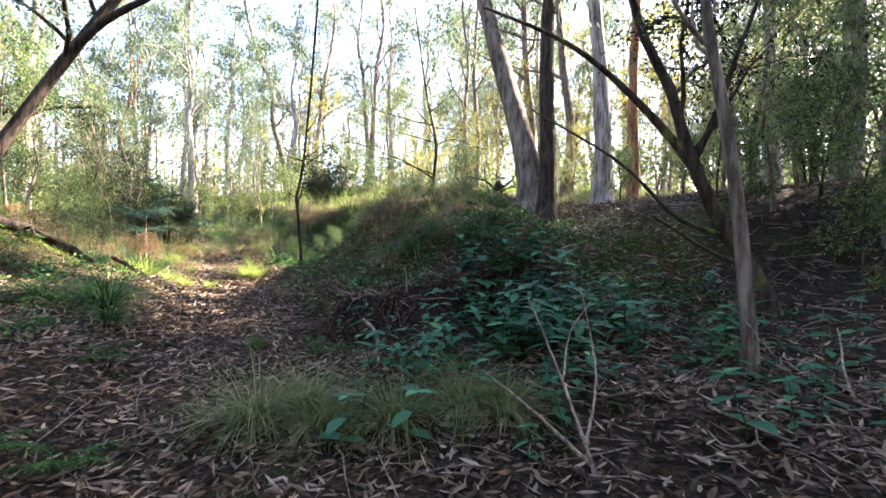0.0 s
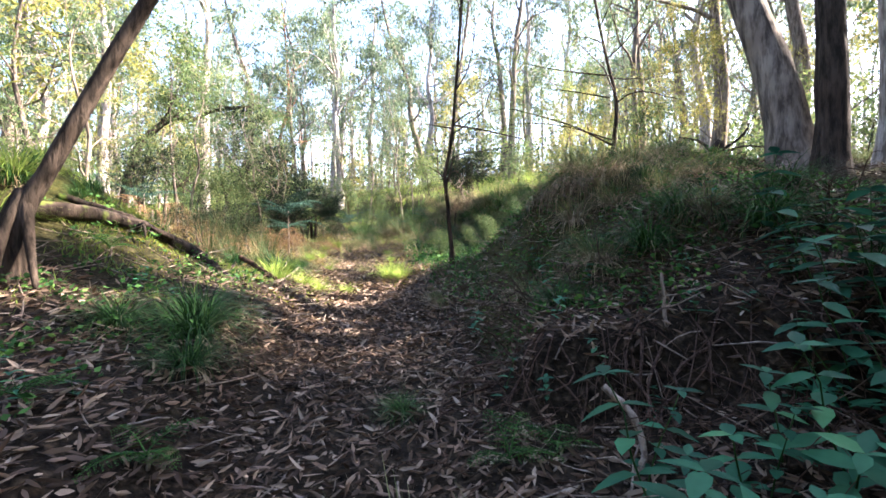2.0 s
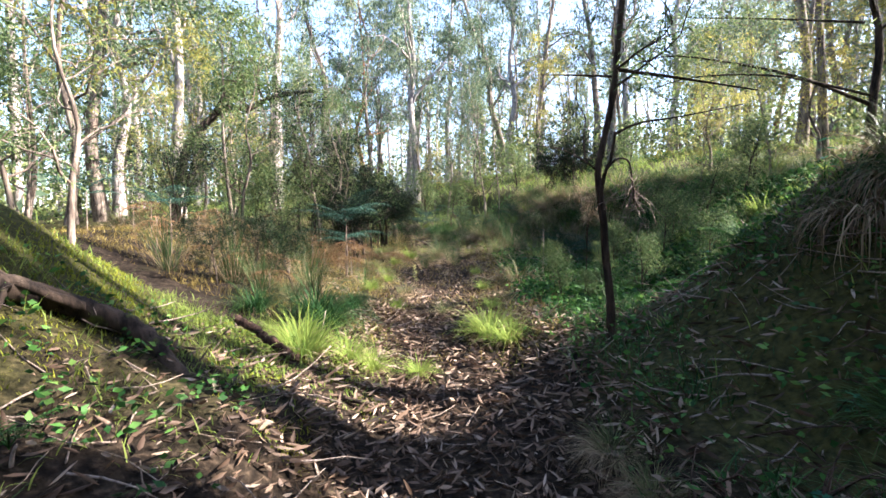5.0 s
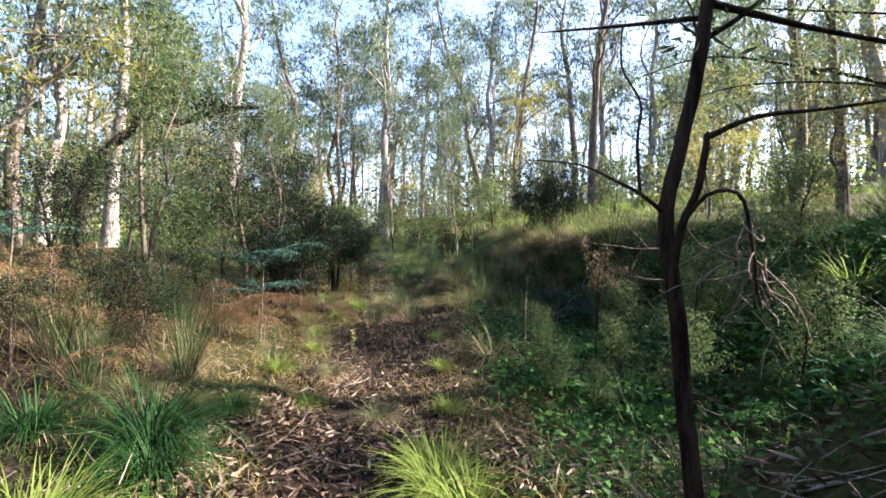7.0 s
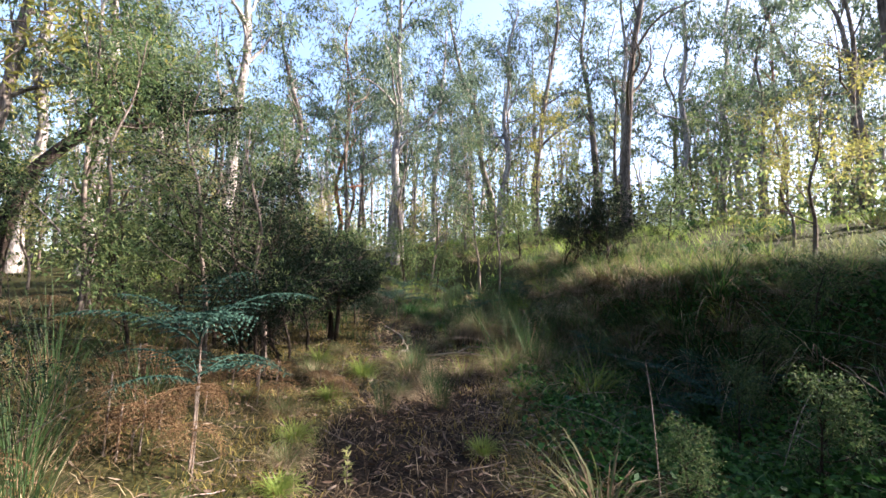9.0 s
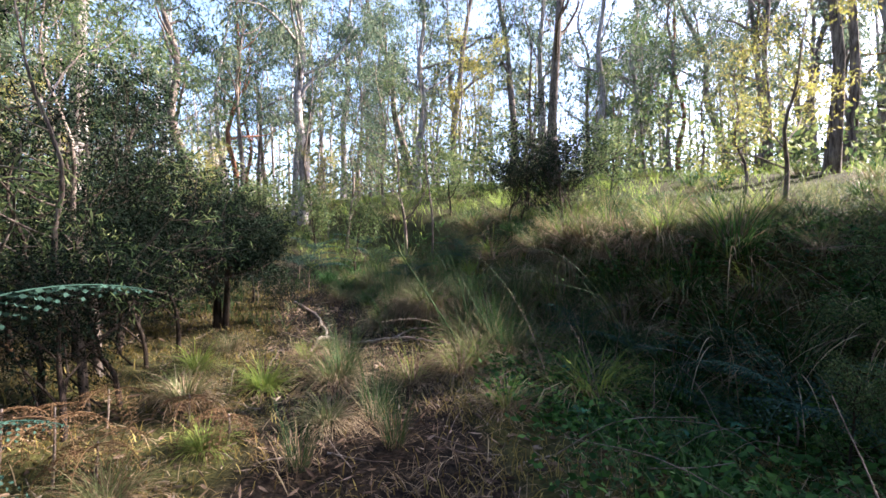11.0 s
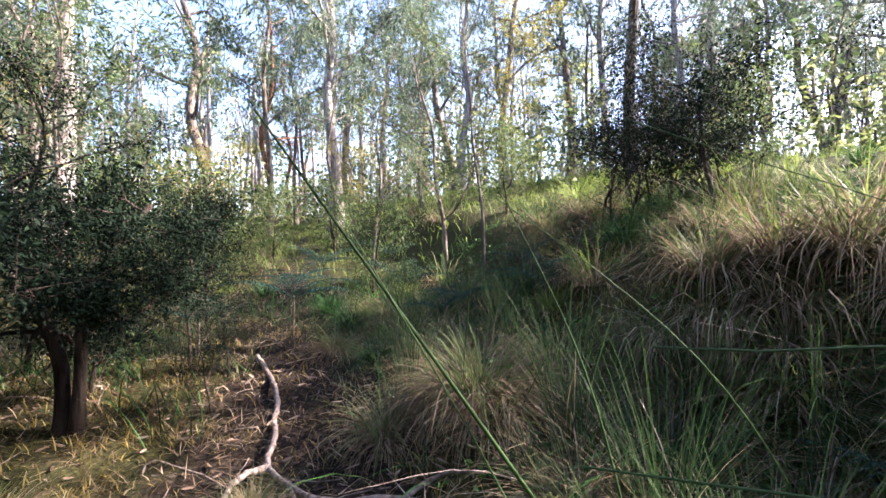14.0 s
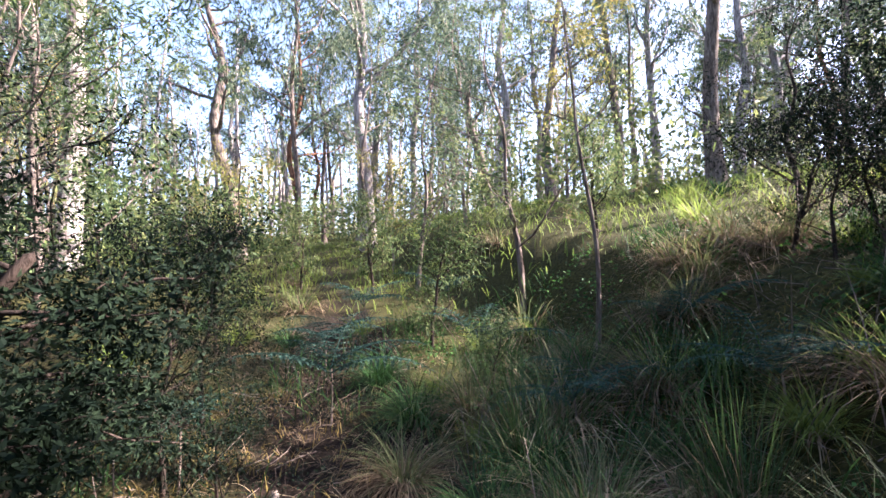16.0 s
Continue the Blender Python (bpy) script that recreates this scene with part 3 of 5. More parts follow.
# the group of big trunks on the bank
made = grow(11, [(0, 0, -0.3), (-0.12, 0.15, 1), (-0.5, 0.45, 2.6), (-0.85, 0.7, 4.0), (-1.7, 1.2, 8), (-2.2, 1.6, 13)], 0.27, 0.1, 8, 0.72, 0.16, 20, 0.2, 0.05, 0.45, 0.9, 12, 5)
tree("eucalyptus_tree", "big pale eucalyptus trunk leaning out over the bank", "tree", (1.7, 8.75, gz1(1.7, 8.75)), *made, BARK_GREY, LEAF_GUM)
made = grow(12, [(0, 0, -0.3), (0.04, 0.02, 1), (-0.02, 0.0, 3), (0.1, 0.1, 6), (0.3, -0.1, 11)], 0.19, 0.08, 9, 0.55, 0.17, 18, 0.2, 0.05, 0.45, 0.9, 12, 5, flare=0.9)
tree("eucalyptus_tree", "dark rough-barked eucalyptus trunk with flared base", "tree", (1.86, 8.36, gz1(1.86, 8.36)), *made, BARK_DARK, LEAF_GUM)
made = grow(13, [(0, 0, -0.3), (0.0, 0.02, 1), (-0.1, 0.0, 3), (-0.3, 0.1, 6), (-0.2, 0.3, 12)], 0.26, 0.1, 7, 0.78, 0.14, 6, 0.2, 0.05, 0.45, 0.9, 12, 5)
tree("eucalyptus_tree", "pale grey smooth-barked eucalyptus with dark stringy base", "tree", (3.65, 10.5, gz1(3.65, 10.5)), *made, BARK_PALE, LEAF_GUM)
made = grow(14, [(0, 0, -0.3), (0.03, 0.02, 1), (-0.03, 0.0, 3), (0.1, 0.1, 6), (0.2, 0.2, 10)], 0.18, 0.08, 6, 0.8, 0.14, 6, 0.2, 0.05, 0.45, 0.9, 10, 5)
tree("eucalyptus_tree", "straight reddish-brown eucalyptus trunk on the bank", "tree", (5.0, 12.1, gz1(5, 12.1)), *made, BARK_RED, LEAF_GUM)

# pale stem and mossy forked tree beside the start
made = grow(15, [(0, 0, -0.15), (-0.02, 0, 0.3), (-0.1, 0.06, 1.35), (-0.21, 0.13, 2.2), (-0.28, 0.17, 2.8), (-0.3, 0.3, 4.6)], 0.062, 0.03, 6, 0.55, 0.42, 26, 0.07, 0.018, 0.16, 0.3, 10, 5, flare=0.15)
tree("sapling", "slim sapling with smooth pale grey stem", "tree", (2.2, 3.32, gz1(2.2, 3.32)), *made, BARK_GREY, LEAF_DARK_SHADED)
moss_z = gz1(3.3, 4.6)
wood, arms, crown = grow(16, [(0, 0, -0.2), (-0.12, 0.05, 0.3), (-0.37, 0.15, 0.75), (-0.72, 0.24, 1.55), (-0.9, 0.33, 2.3), (-1.2, 0.47, 3.1), (-1.5, 0.5, 4.4)], 0.105, 0.035, 7, 0.5, 0.5, 30, 0.075, 0.016, 0.2, 0.25, 10, 6)
MOSSY_BOUGHS = (([(-0.68, 0.23, 1.45), (-1.0, 0.3, 1.9), (-1.55, 0.39, 2.5), (-2.1, 0.35, 2.85), (-2.9, 0.4, 3.2)], 0.055, 0.015), ([(-0.72, 0.24, 1.5), (-0.5, 0.2, 2.0), (-0.35, 0.1, 2.6), (-0.1, 0, 3.4)], 0.045, 0.015),
                     ([(-0.37, 0.15, 0.75), (-0.93, 0.12, 0.95), (-1.5, 0.16, 1.5), (-2.4, 0.22, 2.05)], 0.03, 0.008), ([(-0.2, 0.08, 0.45), (-0.7, -0.1, 0.6), (-1.3, -0.1, 0.95)], 0.03, 0.008))
tree("forked_tree", "dark crooked forked tree with mossy trunk base", "tree", (3.3, 4.6, moss_z), wood, arms, crown, BARK_MOSSY, LEAF_DARK_SHADED, "", MOSSY_BOUGHS)

# dark leaning tree on the mound
wood, arms, crown = grow(17, [(0.12, 0.05, -0.3), (0.15, 0.07, 0.15), (0.2, 0.1, 0.48), (0.32, 0.2, 0.78), (0.6, 0.4, 1.5), (1.02, 0.7, 2.5), (1.45, 1.0, 3.5), (2.0, 1.4, 5.2)], 0.085, 0.045, 7, 0.62, 0.4, 26, 0.09, 0.02, 0.25, 0.4, 10, 5, flare=0.8)
tree("leaning_tree", "dark-barked tree leaning over the path from the mound", "tree", (-5.0, 4.4, gz1(-5.0, 4.4)), wood, arms, crown, BARK_DARK, LEAF_GUM, "", (([(0.9, 0.62, 2.25), (1.3, 0.65, 2.65), (1.9, 0.8, 3.1), (2.7, 0.9, 3.6)], 0.05, 0.02), ([(0.2, 0.1, 0.6), (0.18, -0.02, 0.3), (0.25, -0.15, -0.08)], 0.05, 0.025), ([(0.17, 0.1, 0.6), (0.05, 0.0, 0.3), (-0.05, -0.15, -0.08)], 0.05, 0.02), ([(0.22, 0.1, 0.55), (0.32, 0.05, 0.2), (0.45, 0.0, -0.1)], 0.045, 0.02), ([(0.15, 0.12, 0.58), (-0.02, 0.12, 0.35), (-0.12, 0.05, 0.0)], 0.05, 0.02)))

# thin kinked tree by the path, with its dead side branch
wood, arms, crown = grow(18, [(0.07, -0.05, -0.15), (0.07, -0.05, 0.28), (0.035, -0.05, 0.63), (0.02, -0.05, 0.88), (-0.02, -0.05, 1.23), (0.02, -0.05, 1.45), (0.07, -0.05, 1.7), (0.11, -0.05, 2.05), (0.2, 0, 3.3), (0.3, 0.1, 5.4)], 0.032, 0.018, 6, 0.6, 0.2, 10, 0.06, 0.014, 0.14, 0.2, 12, 4, flare=0.1, steps=40)
THIN_BOUGHS = (([(-0.01, -0.06, 1.0), (0.03, -0.07, 1.21), (0.07, -0.08, 1.31), (0.09, -0.08, 1.42), (0.1, -0.08, 1.5)], 0.015, 0.01), ([(0.02, -0.08, 1.2), (0.1, -0.1, 1.3), (0.19, -0.1, 1.29), (0.22, -0.1, 1.12), (0.23, -0.1, 0.99)], 0.008, 0.005),
               ([(-0.03, -0.08, 1.25), (-0.1, -0.1, 1.31), (-0.18, -0.1, 1.36), (-0.29, -0.1, 1.42), (-0.45, -0.1, 1.45)], 0.008, 0.0025), ([(-0.1, -0.1, 1.31), (-0.11, -0.1, 1.49), (-0.1, -0.1, 1.62), (-0.16, -0.1, 1.75), (-0.16, -0.1, 1.9)], 0.006, 0.0025),
               ([(0.1, -0.08, 1.49), (0.25, -0.02, 1.56), (0.5, 0.1, 1.6), (0.9, 0.2, 1.66)], 0.011, 0.003), ([(0.1, -0.05, 1.95), (0.5, 0.2, 1.9), (1.0, 0.35, 1.78)], 0.014, 0.005), ([(0.1, -0.05, 1.9), (-0.2, 0.1, 2.0), (-0.5, 0.2, 2.08)], 0.01, 0.003))
thin_tree = tree("sapling", "thin crooked brown sapling with dead side branch beside path", "tree", (-2.6, 8.2, gz1(-2.6, 8.2)), wood, arms, crown, BARK_BROWN, LEAF_WATTLE, "", THIN_BOUGHS)
dg = np.random.default_rng(5)
dead = Soup()
for k in range(26):
    a, e = dg.uniform(0, 6.28), dg.uniform(-1.3, 0.3)
    tw = limb_line(dg, (0.23 + dg.normal(0, 0.012), -0.1, dg.uniform(0.97, 1.2)), (math.cos(a) * math.cos(e), math.sin(a) * math.cos(e), math.sin(e)), dg.uniform(0.1, 0.36), 5, 0.3)
    dead.add(tube(tw, np.linspace(0.0035, 0.0014, 5), 4))
    if k % 2:
        dead.add(tube(limb_line(dg, tw[3], tw[4] - tw[3] + dg.normal(0, 0.05, 3), 0.15, 3, 0.3), np.linspace(0.003, 0.0012, 3), 4))
part("dead_spray", dead.mesh("dead_spray", DEAD_WOOD), thin_tree, "bleached dry dangling twigs")
for line, ra in (([(0.0, 0.0, 1.13), (-0.11, 0.05, 1.13), (-0.17, 0.05, 1.14), (-0.27, 0.05, 1.15)], 0.0035), ([(-0.07, 0.05, 1.13), (-0.11, 0.05, 1.18), (-0.16, 0.05, 1.23)], 0.0028), ([(0.0, 0.0, 1.02), (-0.07, 0.05, 1.02), (-0.12, 0.05, 1.03)], 0.003),
                 ([(-0.09, 0.05, 1.13), (-0.12, 0.05, 1.07), (-0.13, 0.05, 1.02)], 0.002), ([(0.04, 0.0, 1.21), (0.12, 0.05, 1.13), (0.3, 0.05, 1.12)], 0.0035), ([(0.18, 0.05, 1.12), (0.26, 0.0, 1.2), (0.36, -0.02, 1.22)], 0.0025)):
    part("dead_twig", mesh_of("dead_twig", *tube(spline(line, 9), np.linspace(ra, ra * 0.4, 9), 5), DEAD_WOOD), thin_tree, "bleached bare twig")

# bent tree across the hollow
made = grow(19, [(0, 0, -0.3), (0.05, 0.1, 1.0), (0.22, 0.4, 2.2), (0.7, 1.1, 3.1), (1.0, 1.5, 3.1), (1.4, 2.0, 3.5), (2.3, 2.6, 3.7)], 0.13, 0.05, 8, 0.35, 0.3, 36, 0.09, 0.03, 0.32, 0.1, 9, 5, rise=0.12)
tree("bent_tree", "dark tree bent sideways with bright green leaves", "tree", (-13.3, 11.9, gz1(-13.3, 11.9)), *made, BARK_DARK, LEAF_WATTLE)

# dark spreading bush by the clearing
bz = gz1(-9.4, 15.4)
wood, arms, crown = grow(20, [(0, 0, -0.15), (-0.02, 0.02, 0.4), (-0.1, -0.05, 0.8), (-0.3, -0.2, 1.2), (-0.6, -0.4, 1.5)], 0.06, 0.025, 15, 0.4, 0.48, 70, 0.036, 0.013, 0.09, 0.1, 9, 6, rise=-0.05, elev=(-15, 35))
w2, a2, c2 = grow(21, [(0.08, 0.03, -0.15), (0.12, 0.05, 0.4), (0.1, 0.1, 0.9), (0.2, 0.25, 1.3), (0.35, 0.4, 1.6)], 0.05, 0.02, 15, 0.4, 0.5, 70, 0.036, 0.013, 0.09, 0.1, 9, 6, rise=-0.05, elev=(-15, 35))
for s, t in ((wood, w2), (arms, a2), (crown, c2)):
    s.add((np.concatenate(t.v), np.concatenate(t.f)))
tree("spreading_bush", "multi-stemmed bush with low spreading crown, leaves darkened as in shade", "bush", (-9.4, 15.4, bz), wood, arms, crown, BARK_DARK, LEAF_DARK_SHADED)

# understorey kinds
SHRUBS = []
for seed, h, leaf, label, bark, (x, y), tipn, ll, lw, sp in (
        (41, 4.5, LEAF_WATTLE, "slender young wattle with feathery green foliage", BARK_GREY, (-8.6, 21.5), 20, 0.1, 0.018, 0.2),
        (42, 3.2, LEAF_SUNLIT_GOLD, "fine-leaved shrub coloured yellow-green as if backlit", BARK_GREY, (-1.2, 18.5), 20, 0.08, 0.02, 0.18),
        (43, 2.6, LEAF_DARK_SHADED, "dense dark green tea-tree shrub, leaves darkened as in shade", BARK_DARK, (-5.4, 21.0), 46, 0.045, 0.013, 0.17),
        (44, 5.5, LEAF_GUM, "young eucalyptus with grey-green leaves", BARK_GREY, (-11.5, 24.0), 18, 0.15, 0.03, 0.2),
        (46, 8.0, LEAF_GUM, "tall young eucalyptus with full drooping foliage", BARK_GREY, (-14.5, 27.0), 20, 0.2, 0.042, 0.27),
        (47, 6.5, LEAF_WATTLE, "tall wattle tree with dense feathery foliage", BARK_GREY, (-0.5, 32.5), 22, 0.17, 0.042, 0.25),
        (48, 7.5, LEAF_SUNLIT_GOLD, "wattle tree coloured yellow-green as if sunlit", BARK_GREY, (-9.0, 31.0), 20, 0.19, 0.045, 0.26),
        (45, 1.6, LEAF_WATTLE, "low bushy green undergrowth shrub", BARK_DARK, (-7.6, 22.5), 24, 0.07, 0.02, 0.16),
        (49, 1.3, LEAF_DARK_SHADED, "low dense dark green thicket bush, leaves darkened as in shade", BARK_DARK, (6.8, 5.6), 48, 0.042, 0.014, 0.17)):
    g = np.random.default_rng(seed)
    made = grow(seed, wavy(g, h, g.normal(0, 0.35, 2), 0.03, 6), 0.018 + 0.008 * h, 0.008, 11, 0.15 if h > 1.5 else 0.03, 0.42 if h > 1.5 else 0.8, tipn, ll, lw, sp, 0.3, 6, 4, 0.06, (10, 60), 0.3, 14)
    SHRUBS.append(tree("shrub" if h < 4 else "young_tree", label, "shrub" if h < 4 else "tree", (x, y, gz1(x, y)), *made, bark, leaf, "forest undergrowth"))

ug = np.random.default_rng(77)
spots = []
tries = 0
while len(spots) < 84 and tries < 6000:
    tries += 1
    a, r = ug.uniform(radians(20), radians(175)), ug.uniform(0, 1) ** 0.7 * 34 + 7
    x, y = -5 + r * math.cos(a), 9 + r * math.sin(a)
    d = x - float(path_x(y))
    if abs(d) < 2.8 or (y < 22 and -6 < d < 5.5) or (y < 40 and abs(d + 1.5) < 2.2) or (-1 < d < 6 and y < 26):
        continue
    if not clear_of_sun(x, y, 9.5):
        continue
    if spots and min((x - p) ** 2 + (y - q) ** 2 for p, q in spots) < 1.2:
        continue
    spots.append((x, y))
    k = int(ug.choice(8, p=[0.16, 0.08, 0.1, 0.16, 0.18, 0.14, 0.06, 0.12]))
    stand(SHRUBS[k], x, y, ug.uniform(0, 360), ug.uniform(0.7, 1.4))
# nearer undergrowth that shows by itself
for k, x, y, size in ((5, 0.57, 25.41, 0.9), (5, 4.2, 26.4, 0.9), (4, 3.34, 26.26, 0.9), (5, 0.48, 20.96, 1.0), (4, 2.18, 23.58, 1.0), (4, -1.27, 27.35, 0.9), (4, 1.17, 30.53, 0.8)):
    if clear_of_sun(x, y, 7 * size):
        stand(SHRUBS[k], x, y, 61 * x + 17 * y, size)
for k, x, y, size in ((2, -2.6, 21.2, 1.3), (1, -1.0, 20.5, 0.9), (7, -9.2, 11.6, 0.9), (7, -9.8, 13.2, 1.1), (0, -9.0, 12.4, 0.8), (0, -11.2, 14.5, 0.9), (2, -11.8, 16.5, 1.1), (7, -8.3, 18.6, 0.45), (1, 0.6, 16.5, 0.9),
                      (1, 1.4, 14.5, 0.8), (7, -0.9, 13.6, 0.6), (1, -2.4, 18.9, 0.6), (0, 6.4, 6.6, 0.78), (0, 5.6, 8.4, 1.1), (0, 7.6, 8.8, 0.84), (1, 4.6, 9.8, 0.7), (0, 6.0, 4.6, 0.72),
                      (0, 9.5, 9.0, 1.2), (3, 7.0, 12.5, 1), (0, -8.5, 7.5, 0.9), (3, -10.0, 5.0, 1), (0, -12.5, 8.5, 1.1), (7, -12.4, 19.5, 1.2), (0, -13.5, 22.0, 1), (7, -3.3, 10.2, 0.3), (7, -3.7, 11.6, 0.3), (7, -2.1, 12.0, 0.45), (7, -1.2, 12.2, 0.6), (7, -2.9, 13.9, 0.4), (1, -1.6, 14.2, 0.4), (7, -9.6, 20.4, 0.9), (7, -6.9, 21.4, 0.9), (2, -9.9, 16.9, 0.55), (2, -10.4, 17.6, 0.6), (2, -3.7, 20.0, 1.2), (6, -16.5, 15.0, 0.7), (4, -18.0, 12.0, 0.8), (5, -14.8, 18.6, 0.8), (4, -12.0, 29.0, 0.9), (5, -16.0, 10.0, 0.7), (6, 2.8, 16.0, 0.6), (5, 8.4, 10.8, 0.9), (4, 11.0, 7.0, 1), (5, 10.0, 3.5, 1), (4, 8.2, -1.5, 1), (5, 13.0, 14.0, 1), (6, 5.0, 18.0, 0.8), (0, -6.4, 2.6, 0.9), (0, -7.8, 4.0, 1), (5, -11.0, 3.0, 0.9), (0, -8.3, 12.7, 0.65), (0, -8.9, 13.3, 0.75), (8, -8.0, 12.3, 0.8), (8, -9.3, 13.8, 1), (2, -9.8, 12.6, 1.2), (8, -9.9, 15.9, 0.7), (7, -2.95, 10.0, 0.22), (7, -2.4, 10.2, 0.38), (7, -2.9, 10.8, 0.32), (7, -1.8, 9.8, 0.38), (7, -2.2, 11.4, 0.45), (7, -2.9, 12.2, 0.41), (7, -3.2, 13.2, 0.38), (7, -2.4, 14.2, 0.49), (7, -1.6, 13.0, 0.52), (7, 3.9, 6.0, 0.7), (7, 4.7, 5.2, 0.84), (7, 5.4, 6.6, 1.05), (7, 4.4, 7.4, 0.77), (7, 6.2, 4.4, 1.05), (7, 5.2, 3.6, 0.84), (7, 6.4, 8.0, 1.12), (7, 4.8, 9.2, 0.84), (7, 3.4, 8.8, 0.56), (7, 6.0, 10.6, 1.05), (7, 7.4, 6.2, 1.26), (7, 4.2, 4.2, 0.63), (7, 4.4, 2.6, 0.7), (7, 7.6, 9.6, 1.26), (8, -10.9, 16.0, 1), (8, -10.6, 14.6, 0.9), (8, -11.8, 15.2, 1.3), (8, -4.6, 19.8, 1.3), (8, -3.6, 18.6, 1.1), (8, -11.6, 18.0, 1.2), (8, -8.8, 16.1, 0.42), (8, -9.2, 16.7, 0.5), (8, -5.6, 18.9, 1.2), (8, -5.2, 19.6, 1.5), (8, -4.7, 18.7, 1.2), (2, -5.3, 19.2, 1.4), (4, 2.5, 24.0, 0.9), (8, -10.8, 10.4, 1), (0, 4.6, 6.4, 0.66), (0, 5.4, 5.6, 0.9), (0, 6.6, 7.6, 1.02), (0, 5.0, 8.0, 0.72), (0, 7.0, 5.0, 1.08), (0, 5.8, 3.2, 0.84), (0, 7.6, 3.4, 1.14), (0, 6.2, 2.0, 1.2), (5, 8.6, 6.2, 1.1), (4, 7.8, 4.6, 1), (5, 9.2, 4.8, 1.2), (4, 10.4, 5.8, 1.2), (5, 7.4, 7.0, 1), (0, 8.0, 9.8, 1.14), (0, 6.2, 10.2, 0.9), (4, 9.8, 8.0, 1.2), (5, 11.2, 9.6, 1.2), (4, 12.0, 4.0, 1.3), (5, 9.4, 1.8, 1.2), (4, 8.4, 3.0, 1.1), (1, 3.6, 13.0, 0.7), (1, 2.2, 13.8, 0.8), (1, -0.4, 15.2, 0.7), (7, 0.8, 12.6, 0.9), (7, 2.8, 12.2, 0.9), (7, -3.4, 22.2, 1.1), (1, -6.2, 24.5, 0.9), (7, -8.4, 24.2, 1.2), (1, -10.6, 25.6, 0.9), (7, -12.6, 24.0, 1.2), (1, -13.6, 26.8, 1), (7, -15.0, 24.4, 1.2), (7, -16.6, 20.6, 1.3), (1, -17.0, 23.0, 0.9), (7, -14.6, 15.6, 1.3), (0, -13.2, 17.2, 1), (7, -12.4, 13.0, 1.2), (1, -15.6, 13.4, 0.8), (7, -11.6, 11.0, 1.1), (0, -11.0, 12.0, 0.9)):
    if clear_of_sun(x, y, (4.5, 3.2, 2.6, 5.5, 8, 6.5, 7.5, 1.6, 1.3)[k] * size):
        stand(SHRUBS[k], x, y, 61 * x + 17 * y, size)
for x, y, size in ((-5.7, 19.3, 0.45), (-5.2, 19.9, 0.55), (-4.6, 19.6, 0.5)):
    stand(SHRUBS[2], x, y, 70 * x, size)
# light-leaved wattles, the gold ones coloured as if sunlit, and tall gums behind the bank
for k, x, y, size in ((6, 2.0, 16.5, 0.6), (5, 8.0, 16.2, 1), (6, 9.0, 17.0, 1), (5, 7.0, 19.5, 1.1), (6, 10.0, 21.0, 1.1), (6, 12.5, 17.5, 1.1), (5, 11.5, 14.5, 1.1)):
    stand(SHRUBS[k], x, y, 61 * x + 17 * y, size)
for k, x, y, size in ((2, -8.6, 12.6, 0.75), (2, -9.3, 13.4, 0.95), (2, -9.0, 14.3, 0.7), (2, -10.0, 14.4, 1.1), (8, -8.2, 12.9, 0.8), (8, -8.8, 13.7, 0.9), (8, -9.8, 13.9, 1.1)):
    stand(SHRUBS[k], x, y, 70 * x, size)
for x, y, size in ((-5.5, 19.1, 0.8), (-5.0, 19.5, 0.9), (-4.5, 19.0, 0.7), (-5.8, 19.9, 0.85)):
    stand(SHRUBS[8], x, y, 70 * x, size)
made = grow(52, [(0, 0, -0.15), (0.02, 0, 1), (-0.15, 0.1, 2.2), (-0.2, 0.15, 2.9), (-0.35, 0.2, 4.5)], 0.03, 0.008, 7, 0.4, 0.22, 12, 0.06, 0.014, 0.15, 0.2, 7, 4, flare=0.2)
tree("sapling", "thin bare-stemmed sapling among long grass", "tree", (-7.5, 19.9, gz1(-7.5, 19.9)), *made, BARK_GREY, LEAF_WATTLE)

# ---- grasses ----


def tussock_kind(seed, n, length, width, spread, lift, droop, mat, dead=0.0, dead_len=0.7, segs=4):
    g = np.random.default_rng(seed)

    def blades(m, k, mt, name, lo, hi, dr):
        az, rr = g.uniform(0, 6.283, m), np.sqrt(g.uniform(0, 1, m)) * spread
        base = np.stack([rr * np.cos(az), rr * np.sin(az), np.full(m, -0.02)], 1)
        az = az + g.normal(0, 0.5, m)
        return mesh_of(name, *ribbons(base, az, g.uniform(0.55, 1.1, m) * length * k, g.uniform(0.7, 1.3, m) * width, g.uniform(lo, hi, m), g.uniform(0.6, 1.4, m) * dr, segs), mt)
    out = [("green_sward", blades(n, 1.0, mat, "green_sward", lift[0], lift[1], droop), "")]
    if dead:
        out.append(("dry_thatch", blades(int(n * dead), dead_len, GRASS_STRAW, "dry_thatch", lift[0] - 0.5, lift[1] - 0.3, droop * 1.3), "dry straw-coloured blades"))
    return out


def tussock(kind, label, x, y, size=1.0, turn=0.0, group="grass tussocks"):
    ob = thing("grass_tussock", label, "grass", group)
    for nm, me, lb in kind:
        part(nm, me, ob, lb)
    ob.matrix_basis = pose(x, y, gz1(x, y), 0, 0, turn) @ Matrix.Scale(size, 4)
    return ob


